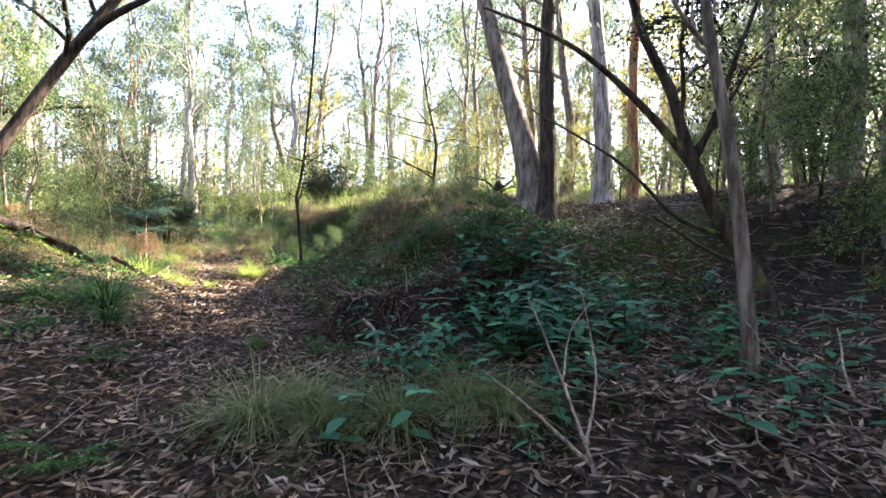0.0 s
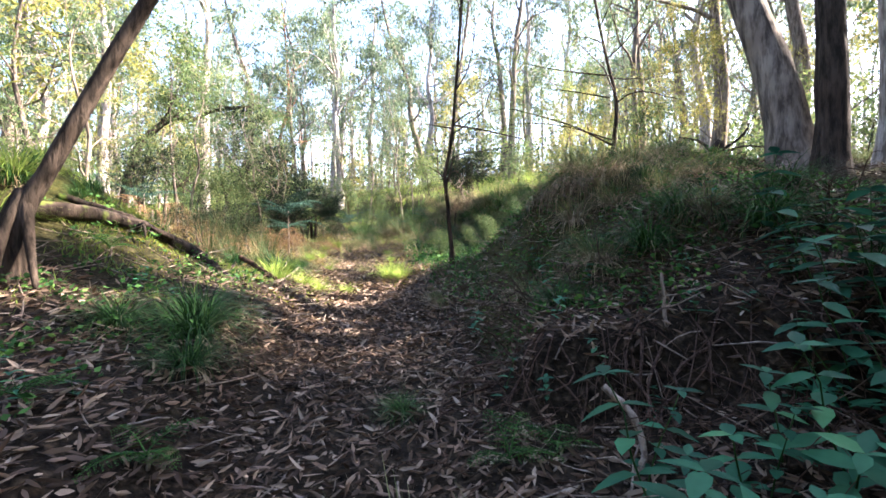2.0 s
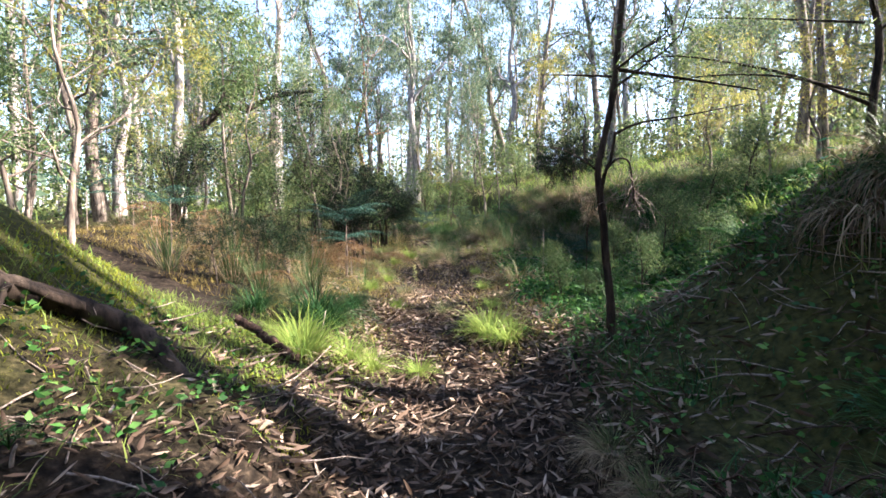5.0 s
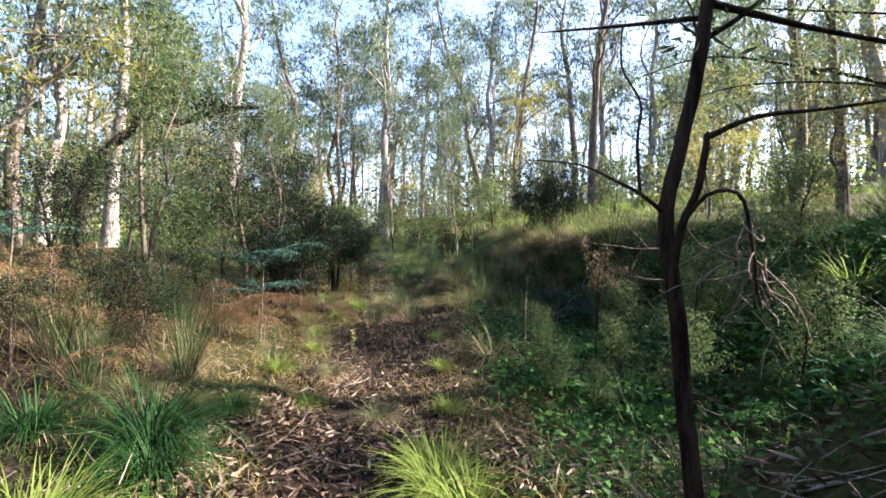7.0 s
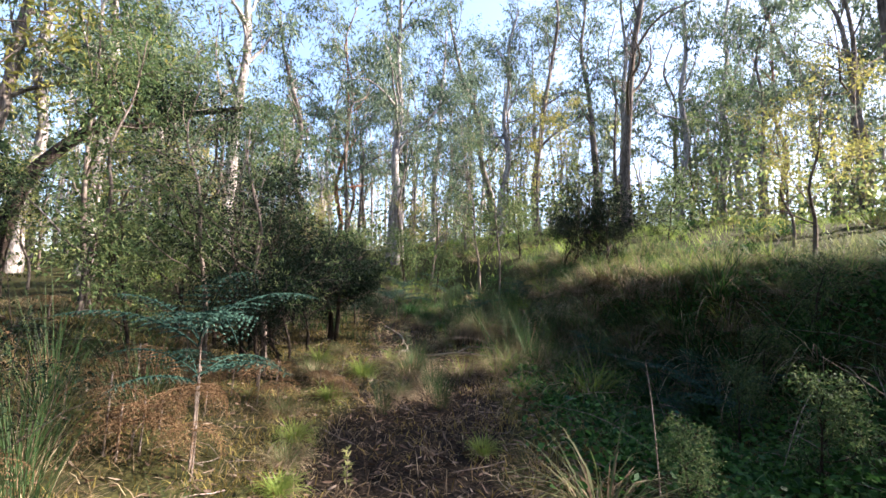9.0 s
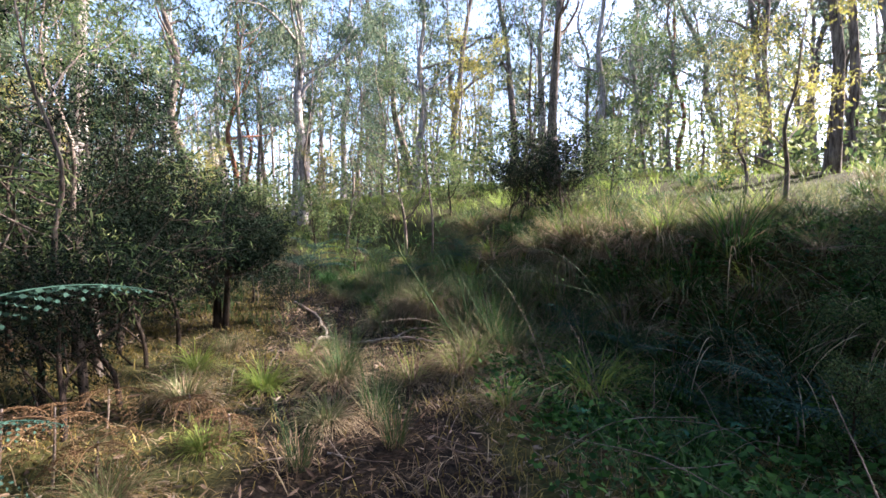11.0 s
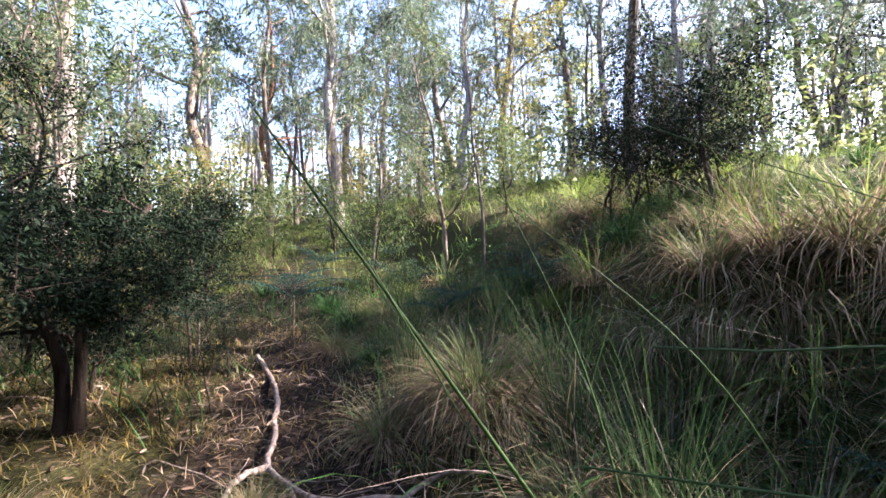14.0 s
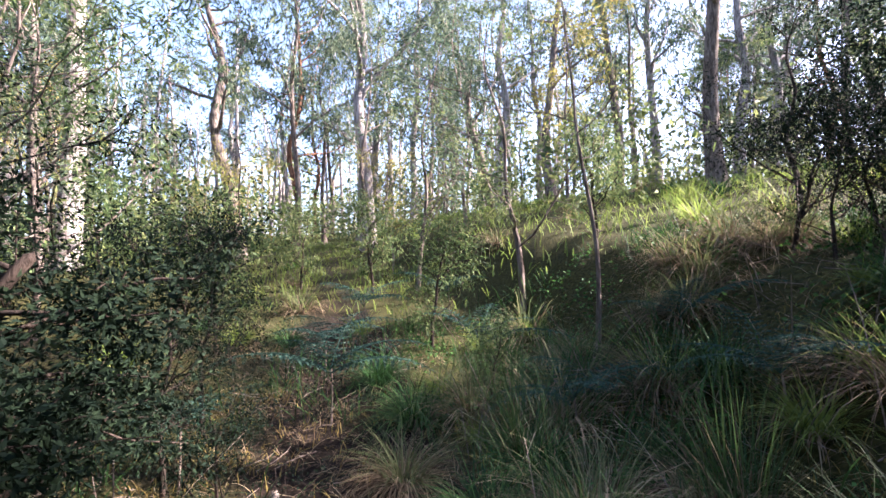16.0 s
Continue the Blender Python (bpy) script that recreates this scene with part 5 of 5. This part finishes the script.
def herb_kind(seed, height, pairs, leaf):
    g = np.random.default_rng(seed)
    line = limb_line(g, (0, 0, -0.03), (0.1, 0.05, 1), height, 5, 0.1)
    stem = mesh_of("stem", *tube(line, np.linspace(0.004, 0.002, 5), 4), GRASS_GREEN)
    fine = spline(line, pairs + 2)
    P, A, L = [], [], []
    for i in range(1, pairs + 2):
        a0 = i * 1.57 + g.uniform(-0.3, 0.3)
        for k in range(4 if i == pairs + 1 else 2):
            a = a0 + k * (1.57 if i == pairs + 1 else 3.14)
            P.append(fine[i])
            A.append((math.cos(a), math.sin(a), g.uniform(-0.25, 0.35)))
            L.append(leaf * g.uniform(0.7, 1.15) * (0.75 if i == pairs + 1 else 1))
    P, A, L = np.array(P), unit(np.array(A)), np.array(L)
    side = unit(np.cross(A, np.array([0, 0, 1.0])))
    nor = np.cross(side, A)
    W = L * 0.48
    rows = [(0, 0, 0), (0.22, 0.42, 0.05), (0.5, 0.5, 0.02), (0.8, 0.24, -0.06), (1, 0, -0.14)]
    v = [P + A * (L * u)[:, None] + side * (W * w)[:, None] + nor * (L * h)[:, None] for u, w, h in rows] + [P + A * (L * u)[:, None] - side * (W * w)[:, None] + nor * (L * h)[:, None] for u, w, h in rows[3:0:-1]] + [P + A * (L * 0.5)[:, None] - nor * (L * 0.04)[:, None]]
    v = np.stack(v, 1)
    q = np.array([[0, 1, 2, 8], [8, 2, 3, 4], [0, 8, 6, 7], [8, 4, 5, 6]])
    return stem, mesh_of("foliage", v.reshape(-1, 3), (np.arange(len(P))[:, None, None] * 9 + q[None]).reshape(-1, 4), LEAF_HERB)


HERBS = [herb_kind(s, h, n, l) for s, h, n, l in ((1, 0.36, 3, 0.13), (2, 0.26, 2, 0.145), (3, 0.46, 4, 0.125))]
hg = np.random.default_rng(44)
herb_spots = scatter(900, -0.6, 3.0, 2.2, 5.9, lambda x, y, d: np.clip(1.4 * np.exp(-((x - 0.85) / 0.62) ** 2 - ((y - 4.35) / 0.8) ** 2) + 0.1 * (y < 5.0), 0, 1), hg)
herb_spots = np.concatenate([herb_spots[:330], scatter(40, -4.4, -2.5, 2.5, 5.0, lambda x, y, d: 0.5 * sstep(1.0, 1.4, -d), hg), scatter(80, -3, 0.5, 5.5, 11, lambda x, y, d: 0.4 * sstep(1.2, 1.8, d), hg), scatter(120, -5, -2.6, 13.3, 16.2, lambda x, y, d: 0.6 + 0 * x, hg), scatter(60, -1.8, 0.6, 4.6, 7.2, lambda x, y, d: 0.5 * sstep(0.7, 1.1, d), hg)])
for k, (x, y, z) in enumerate(herb_spots):
    ob = thing("leafy_herb", "dark green broad-leaved herb growing through leaf litter", "plant", "broad-leaved herbs")
    stem, lv = HERBS[k % 3]
    part("stem", stem, ob)
    part("foliage", lv, ob)
    ob.matrix_basis = pose(x, y, z, hg.normal(0, 8), hg.normal(0, 8), hg.uniform(0, 360)) @ Matrix.Scale(hg.uniform(0.8, 1.45) * (0.45 if x < -2 or y > 5.6 or (x < 0.2 and y > 4.5) else 1), 4)

# ---- logs, roots, branches ----
og = np.random.default_rng(71)


def limb_thing(name, label, category, lines, mat, sides=8, part_name="limb"):
    """Dead wood: a first limb and its side limbs, each a part. lines: (points, first radius, last radius)."""
    ob = thing(name, label, category, "", lines[0][0][0])
    for k, (pts, ra, rb) in enumerate(lines):
        n = 6 * len(pts)
        p = spline(np.array(pts, float) - np.array(lines[0][0][0], float), n)
        p = p + og.normal(0, min(ra, 0.03) * 0.15, p.shape)
        part("trunk" if k == 0 and ra > 0.03 else part_name, mesh_of(part_name, *tube(p, np.linspace(ra, rb, n), sides, 0.08, og), mat, True), ob)
    return ob


limb_thing("fallen_log", "dark rotting mossy log slanting down the mound", "log", (
    ([(-5.5, 4.8, 1.86), (-5.34, 5.3, 1.84), (-5.26, 5.72, 1.74), (-5.12, 6.04, 1.58), (-4.92, 6.24, 1.4), (-4.55, 6.28, 1.1)], 0.08, 0.05), ([(-5.72, 5.32, 2.02), (-5.5, 5.52, 1.92), (-5.28, 5.72, 1.8), (-5.05, 6.0, 1.6)], 0.035, 0.03), ([(-5.25, 5.75, 1.7), (-5.1, 5.7, 1.74), (-4.95, 5.6, 1.62)], 0.022, 0.01)), LOG_WOOD, 12)
limb_thing("fallen_branch", "pale forked dead branch lying in the clearing", "branch", (
    ([(-9.3, 17.2, 1.62), (-8.74, 16.74, 1.55), (-8.4, 16.4, 1.5), (-8.21, 16.13, 1.44), (-7.98, 15.85, 1.42), (-7.84, 15.62, 1.38), (-7.31, 15.38, 1.39), (-6.82, 15.39, 1.47), (-6.39, 15.22, 1.5), (-5.95, 15.04, 1.5)], 0.026, 0.012), ([(-7.84, 15.62, 1.38), (-7.85, 15.37, 1.42), (-7.75, 15.1, 1.38), (-7.68, 14.85, 1.37)], 0.022, 0.01),
    ([(-6.82, 15.39, 1.47), (-6.64, 15.53, 1.56), (-6.4, 15.56, 1.58), (-6.1, 15.5, 1.57)], 0.014, 0.006), ([(-7.6, 15.5, 1.38), (-7.3, 15.25, 1.35), (-7.1, 15.2, 1.36)], 0.012, 0.006), ([(-7.68, 14.85, 1.37), (-7.8, 14.8, 1.36), (-7.95, 14.82, 1.38)], 0.009, 0.004)), DEAD_WOOD, 8)
limb_thing("fallen_stick", "dark stick lying across the edge of the path", "branch", (([(-4.7, 6.75, 0.98), (-4.3, 6.95, 0.92), (-3.9, 7.03, 0.88)], 0.025, 0.015),), LOG_WOOD)
limb_thing("fallen_stick", "grey curved stick under the root bank", "branch", (([(-0.75, 4.35, 0.9), (-0.62, 4.3, 0.78), (-0.6, 4.2, 0.62), (-0.75, 4.05, 0.6)], 0.017, 0.012),), DEAD_WOOD)
limb_thing("fallen_branch", "dead forked branch leaning across the litter", "branch", (
    ([(0.78, 2.25, 0.35), (0.72, 2.35, 0.6), (0.62, 2.55, 0.95), (0.5, 2.8, 1.3)], 0.014, 0.004), ([(0.74, 2.32, 0.52), (0.45, 2.5, 0.75), (0.2, 2.7, 0.9)], 0.012, 0.004), ([(0.72, 2.35, 0.6), (0.85, 2.6, 0.9), (0.85, 2.9, 1.35)], 0.009, 0.003), ([(0.64, 2.5, 0.88), (0.75, 2.75, 1.1), (0.95, 3.0, 1.25)], 0.006, 0.002)), DEAD_WOOD, 6)
limb_thing("fallen_log", "thin dead log on the shaded slope", "log", (([(1.0, 3.7, 0.62), (1.5, 3.85, 0.68), (2.1, 3.9, 0.72)], 0.03, 0.02),), LOG_WOOD)
limb_thing("dead_branch", "dead grey branch propped over the slope", "branch", (([(2.5, 2.4, 0.35), (2.55, 2.9, 0.7), (2.8, 3.3, 1.05)], 0.014, 0.005), ([(2.55, 2.8, 0.62), (2.2, 2.9, 0.8), (1.9, 3.1, 1.25)], 0.007, 0.003)), DEAD_WOOD, 6)
limb_thing("tree_stump", "short dark rotten stump with broken roots", "stump", (
    ([(1.2, 10.1, 2.2), (1.22, 10.12, 2.6), (1.2, 10.1, 2.98)], 0.12, 0.1), ([(1.2, 10.1, 2.8), (0.9, 10.0, 3.05), (0.6, 9.9, 3.1)], 0.03, 0.008), ([(1.2, 10.1, 2.85), (1.5, 10.0, 3.1), (1.6, 9.9, 3.35)], 0.025, 0.006), ([(1.2, 10.1, 2.8), (1.45, 9.9, 2.9), (1.8, 9.8, 2.85)], 0.025, 0.006), ([(1.2, 10.1, 2.7), (0.95, 9.9, 2.7), (0.7, 9.8, 2.5)], 0.03, 0.008)), BARK_DARK)
limb_thing("bark_log", "broken slab of split rotten log in sunlight", "log", (([(-5.02, 6.95, 1.36), (-4.85, 7.04, 1.24), (-4.62, 7.13, 1.06)], 0.03, 0.038),), ROOT_WOOD, 7)

limb_thing("upright_stick", "pale dead stick standing in the root bank", "branch", (([(-0.37, 4.98, 0.98), (-0.39, 4.97, 1.2), (-0.41, 4.96, 1.37)], 0.012, 0.009),), DEAD_WOOD, 7)
seedling = thing("seedling", "small grey-green seedling standing in the path's litter", "plant", "", (-5.91, 11.15, gz1(-5.91, 11.15)))
shoot = spline([(0, 0, -0.03), (0.01, 0, 0.12), (0.0, 0.01, 0.27)], 8)
part("stem", mesh_of("stem", *tube(shoot, np.linspace(0.005, 0.002, 8), 5), DEAD_WOOD, True), seedling)
perch = shoot[2:][np.arange(42) % 6] + og.normal(0, 0.006, (42, 3))
part("foliage", mesh_of("foliage", *leaves(perch, og.standard_normal((42, 3)) * np.array([1, 1, 0.3]) + np.array([0, 0, 0.5]), og.uniform(0.03, 0.06, 42), og.uniform(0.01, 0.016, 42), og), LEAF_PALE), seedling)

roots = thing("root_mass", "tangled exposed roots hanging from eroded bank", "roots", "", (-0.5, 4.9, gz1(-0.5, 4.9)))
rb = np.array(roots.location)
for k in range(150):
    x = og.uniform(-1.4, 1.3)
    top = np.array([x, og.uniform(4.75, 5.15), 0])
    top[2] = gz1(top[0], top[1]) + 0.02
    low = top + np.array([og.normal(0, 0.22), og.uniform(-0.65, -0.2), 0])
    low[2] = gz1(low[0], low[1]) + og.uniform(0.0, 0.1)
    mid = (top + low) / 2 + np.array([og.normal(0, 0.1), og.uniform(-0.12, 0.02), og.uniform(-0.04, 0.08)])
    part("root", mesh_of("root", *tube(spline([top - rb, mid - rb, low - rb], 9), np.linspace(1, 0.4, 9) * og.uniform(0.05, 1) ** 2 * 0.009 + 0.0012, 5), ROOT_WOOD), roots)

# brown litter of thin dead stems over the foot of the bank
tangle = Soup()
for x, y, z in scatter(1500, -2.1, 1.6, 3.9, 7.4, lambda x, y, d: sstep(0.55, 1.0, d) * (0.25 + 0.75 * patchy(x, y, 51, 0.8)), og):
    a, e, L = og.uniform(0, 6.283), og.uniform(-0.1, 0.9), og.uniform(0.2, 0.65)
    v = np.array([math.cos(a) * math.cos(e), math.sin(a) * math.cos(e), math.sin(e)])
    tip = np.array([x, y, z]) + v * L
    tip[2] = max(tip[2] - 0.3 * L, gz1(tip[0], tip[1]) + 0.01)
    tangle.add(tube(spline([(x, y, z - 0.02), np.array([x, y, z + 0.02]) + v * L * 0.55, tip], 6), np.linspace(0.004, 0.0015, 6) * og.uniform(0.5, 1.5), 4))
tagged(new("dead_stem_litter", tangle.mesh("dead_stem_litter", ROOT_WOOD)), "tangle of thin brown dead stems on the bank's foot", "twigs", kind="stuff")
for x, y, size in ((-0.35, 5.9, 0.75), (-0.1, 6.2, 0.7), (-0.75, 6.3, 0.6), (0.35, 5.7, 0.7), (-1.3, 6.9, 0.5), (-1.0, 5.5, 0.4), (0.7, 6.3, 0.6)):
    tussock(LUSH, "dark green drooping grass tuft on the shaded bank", x, y, size, 50 * x)

# long sedge stems that lean over the path
for k, (a, b, c, r) in enumerate((((-5.92, 15.14, 1.45), (-6.35, 14.79, 2.25), (-6.83, 14.38, 3.15), 0.011), ((-5.0, 15.5, 1.5), (-5.6, 15.0, 2.4), (-6.6, 14.9, 3.2), 0.004), ((-4.2, 15.4, 1.6), (-4.6, 14.4, 2.2), (-5.9, 14.1, 2.35), 0.006), ((-3.7, 14.7, 1.4), (-4.2, 13.9, 1.9), (-5.2, 13.7, 1.95), 0.004), ((-6.7, 16.1, 1.9), (-6.6, 15.8, 2.7), (-6.9, 15.5, 3.3), 0.004),
                                  ((-3.5, 15.0, 1.6), (-3.4, 14.0, 2.3), (-3.9, 13.2, 2.3), 0.004), ((-6.3, 15.9, 1.8), (-6.0, 15.8, 2.5), (-6.1, 15.5, 3.0), 0.003),
                                  ((-4.0, 14.45, 1.35), (-4.8, 14.19, 2.5), (-5.8, 13.96, 2.59), 0.0045), ((-3.9, 14.6, 1.4), (-4.47, 14.75, 2.44), (-5.82, 14.91, 3.18), 0.004), ((-4.1, 14.4, 1.35), (-4.73, 14.31, 2.38), (-5.25, 14.29, 2.41), 0.004), ((-4.2, 14.2, 1.35), (-4.83, 14.13, 2.33), (-5.8, 14.01, 2.34), 0.004), ((-3.7, 15.2, 1.5), (-4.28, 15.09, 3.09), (-4.75, 15.09, 3.5), 0.006),
                                  ((-5.7, 14.75, 1.45), (-5.9, 14.78, 2.3), (-6.15, 14.7, 2.9), 0.005), ((-4.1, 14.7, 1.4), (-4.52, 14.66, 2.44), (-5.2, 14.71, 2.74), 0.0035), ((-5.8, 14.55, 1.4), (-6.15, 14.46, 2.15), (-6.5, 14.29, 2.84), 0.004))):
    ob = thing("sedge_stem", "long thin green sedge stem leaning over path", "grass stem", "long sedge stems", a)
    line = spline(np.array([a, b, c]) - np.array(a), 16)
    part("stem", mesh_of("stem", *tube(line, np.linspace(r, r * 0.35, 16), 6), SEDGE, True), ob)

# feathery tree at the head of the bank whose boughs reach over
wood, arms, crown = grow(61, [(0, 0, -0.2), (0.05, 0.05, 0.6), (0.1, 0.1, 1.4), (-0.1, 0.2, 2.4), (-0.3, 0.3, 3.6), (-0.5, 0.4, 5.0)], 0.05, 0.015, 10, 0.35, 0.36, 22, 0.07, 0.012, 0.22, 0.4, 9, 6, elev=(0, 45))
TEA_BOUGHS = (([(0.05, 0.05, 0.6), (-0.6, -0.1, 0.95), (-1.3, -0.2, 1.2), (-1.9, -0.1, 1.4), (-2.45, 0.1, 1.36)], 0.02, 0.004), ([(0.05, 0.05, 0.7), (-0.8, -0.25, 0.95), (-1.6, -0.3, 1.05), (-2.1, -0.25, 0.98)], 0.014, 0.003), ([(0, 0.15, 1.9), (-0.7, 0.3, 2.1), (-1.4, 0.3, 2.3), (-2.0, 0.4, 2.6)], 0.018, 0.004), ([(0, 0.15, 1.5), (-0.9, 0.2, 1.75), (-1.7, 0.0, 1.85)], 0.014, 0.004))
for pts, ra, rb in TEA_BOUGHS:
    fine = spline(pts, 30)
    for q in fine[9:]:
        c = q + og.normal(0, 0.14, (5, 3)) * np.array([1, 1, 0.6])
        m = np.repeat(c, 16, 0) + og.normal(0, 0.06, (80, 3))
        crown.add(leaves(m, og.standard_normal((80, 3)), og.uniform(0.025, 0.06, 80), og.uniform(0.006, 0.011, 80), og))
tree("tea_tree", "feathery tea-tree with boughs reaching over the bank", "tree", (-0.3, 10.9, gz1(-0.3, 10.9)), wood, arms, crown, BARK_BROWN, LEAF_WATTLE, "", TEA_BOUGHS)

# dry sprig that catches the sun above the dark shrub
sprig = thing("dry_shrub", "thin shrub with dry golden-brown leaf sprays", "shrub", "", (-3.0, 10.0, gz1(-3.0, 10.0)))
top = 2.14 - gz1(-3.0, 10.0)
for k, (ex, ey, ez) in enumerate(((-0.09, 0.02, 0.36), (0.1, 0.0, 0.22), (0.24, -0.02, 0.06), (0.02, 0.04, 0.18), (0.16, 0.03, -0.06))):
    line = spline([(0, 0, -0.05), (0.02, 0.01, top * 0.6), (ex * 0.3, ey, top), (ex, ey, top + ez)], 14)
    part("stem", mesh_of("stem", *tube(line, np.linspace(0.004, 0.0015, 14), 5), BARK_BROWN, True), sprig)
    m = 260
    w = og.uniform(0.58, 1, m)
    P = np.stack([np.interp(w, np.linspace(0, 1, 14), line[:, j]) for j in range(3)], 1) + og.normal(0, 0.016, (m, 3))
    part("foliage", mesh_of("foliage", *leaves(P, og.standard_normal((m, 3)), og.uniform(0.012, 0.03, m), og.uniform(0.005, 0.009, m), og), GRASS_STRAW), sprig)

# tangle of leaves and stems on the steep bank
creepers("bank_thicket", "dark tangled leafy creeper on the steep bank", 60000, -5.6, 0.5, 9.5, 16.5, lambda x, y, d: sstep(1.0, 1.8, d) * (1 - sstep(5.5, 6.5, d)) * (0.25 + 0.75 * patchy(x, y, 36, 1.1)), LEAF_FERN_GREEN, 0.075, 47)
lawn("bank_sedge", "long dark sedge blades on the steep bank", 5000, -5.8, 0.5, 9.5, 17, lambda x, y, d: sstep(1.0, 1.8, d) * patchy(x, y, 37, 1.3), SEDGE, 0.6, 0.008, 48, (0.6, 1.45), 0.9, 5)
lawn("hollow_sedge", "long green sedge and grass blades in the hollow", 7000, -11, -3, 15.5, 22, lambda x, y, d: np.maximum(sstep(0.4, 0.9, np.abs(d)), sstep(17.5, 18.5, y)) * patchy(x, y, 38, 1.3), GRASS_GREEN, 0.6, 0.01, 49, (0.7, 1.45), 0.9, 4)
stem_places = np.concatenate([scatter(260, -5.6, -1.5, 11.5, 16.8, lambda x, y, d: 0.55 * sstep(0.9, 1.5, d), og)[:75], scatter(200, -10.5, -4, 15.5, 20, lambda x, y, d: 0.5 * sstep(0.5, 1.0, np.abs(d)), og)[:55]])
for x, y, z in stem_places:
    a, e, L = og.uniform(0, 6.283), og.uniform(0.2, 1.25), og.uniform(0.5, 1.3)
    v = np.array([math.cos(a) * math.cos(e), math.sin(a) * math.cos(e), math.sin(e)])
    ob = thing("dry_reed", "thin dry straw-coloured reed leaning in the tangle", "reed", "dry leaning reeds", (x, y, z))
    line = spline([(0, 0, -0.03), v * L * 0.5 + np.array([0, 0, 0.06]), v * L - np.array([0, 0, 0.08 * L])], 8)
    part("stalk", mesh_of("stalk", *tube(line, np.linspace(0.0042, 0.0015, 8) * og.uniform(0.6, 1.3), 4), DEAD_WOOD, True), ob)

for x, y, size in ((-6.3, 9.2, 0.8), (-6.9, 9.7, 0.8), (-7.4, 9.9, 0.9), (-6.0, 9.9, 0.5), (-7.2, 8.7, 0.9), (-7.9, 8.3, 1.0), (-6.6, 8.6, 0.8)):
    tussock(RUSH, "upright dark green rush clump", x, y, size, 90 * x)
for x, y, size in ((-6.7, 9.2, 0.5), (-7.5, 9.3, 0.6), (-7.0, 8.3, 0.5)):
    stand(SHRUBS[8], x, y, 90 * x, size)

sg = np.random.default_rng(23)
for x, y, size in ((-4.6, 15.9, 1.0), (-4.1, 15.6, 1.1), (-3.6, 15.4, 1.0), (-4.9, 16.3, 1.0), (-5.0, 15.2, 0.7), (-3.1, 15.6, 1.0)):
    tussock(STRAW, "dry straw-coloured grass tussock on the rise", x, y, size, 33 * x)
lawn("path_moss", "bright moss at the sunny edge of the path", 22000, -5.6, -3.2, 6.2, 8.6, lambda x, y, d: 0.8 * sstep(0.35, 0.8, np.abs(d)) * patchy(x, y, 39, 0.6), MOSS, 0.045, 0.008, 50, (0.6, 1.5), 0.6, 2)
for k, (x, y, z) in enumerate(scatter(300, -5.4, -0.8, 14.9, 16.6, lambda x, y, d: 0.6 * sstep(1.2, 1.8, d), sg)[:30]):
    kind, label = ((SHAGGY, "shaggy grass hummock with hanging dead thatch"), (STRAW, "dry straw-coloured grass tussock on the rise"), (LUSH, "green arching grass tussock on the bank"), (SHAGGY, "shaggy grass hummock with hanging dead thatch"))[k % 4]
    tussock(kind, label, x, y, sg.uniform(0.45, 0.85), sg.uniform(0, 360))
for k, (x, y, z) in enumerate(scatter(400, -9.5, -3.5, 16.8, 21.5, lambda x, y, d: 0.5 * np.maximum(sstep(0.5, 1, np.abs(d)), sstep(18, 19, y)), sg)[:34]):
    kind, label = ((LUSH, "green arching grass tussock in the hollow"), (LIME, "yellow-green grass clump in the hollow"), (SHAGGY, "shaggy grass hummock with hanging dead thatch"))[k % 3]
    tussock(kind, label, x, y, sg.uniform(0.5, 0.9), sg.uniform(0, 360))

# low plants and dry tufts among the clearing's litter
for x, y, size in ((-7.9, 13.2, 0.75), (-7.3, 12.0, 0.6), (-8.6, 14.6, 0.55), (-6.5, 11.2, 0.5), (-7.6, 15.2, 0.5), (-4.6, 9.6, 0.45), (-5.6, 10.3, 0.5), (-6.6, 9.4, 0.6), (-7.4, 9.2, 0.7), (-6.2, 8.7, 0.6)):
    tussock(SHAGGY, "small half-dry grass tuft among dead leaves", x, y, size, 70 * x)
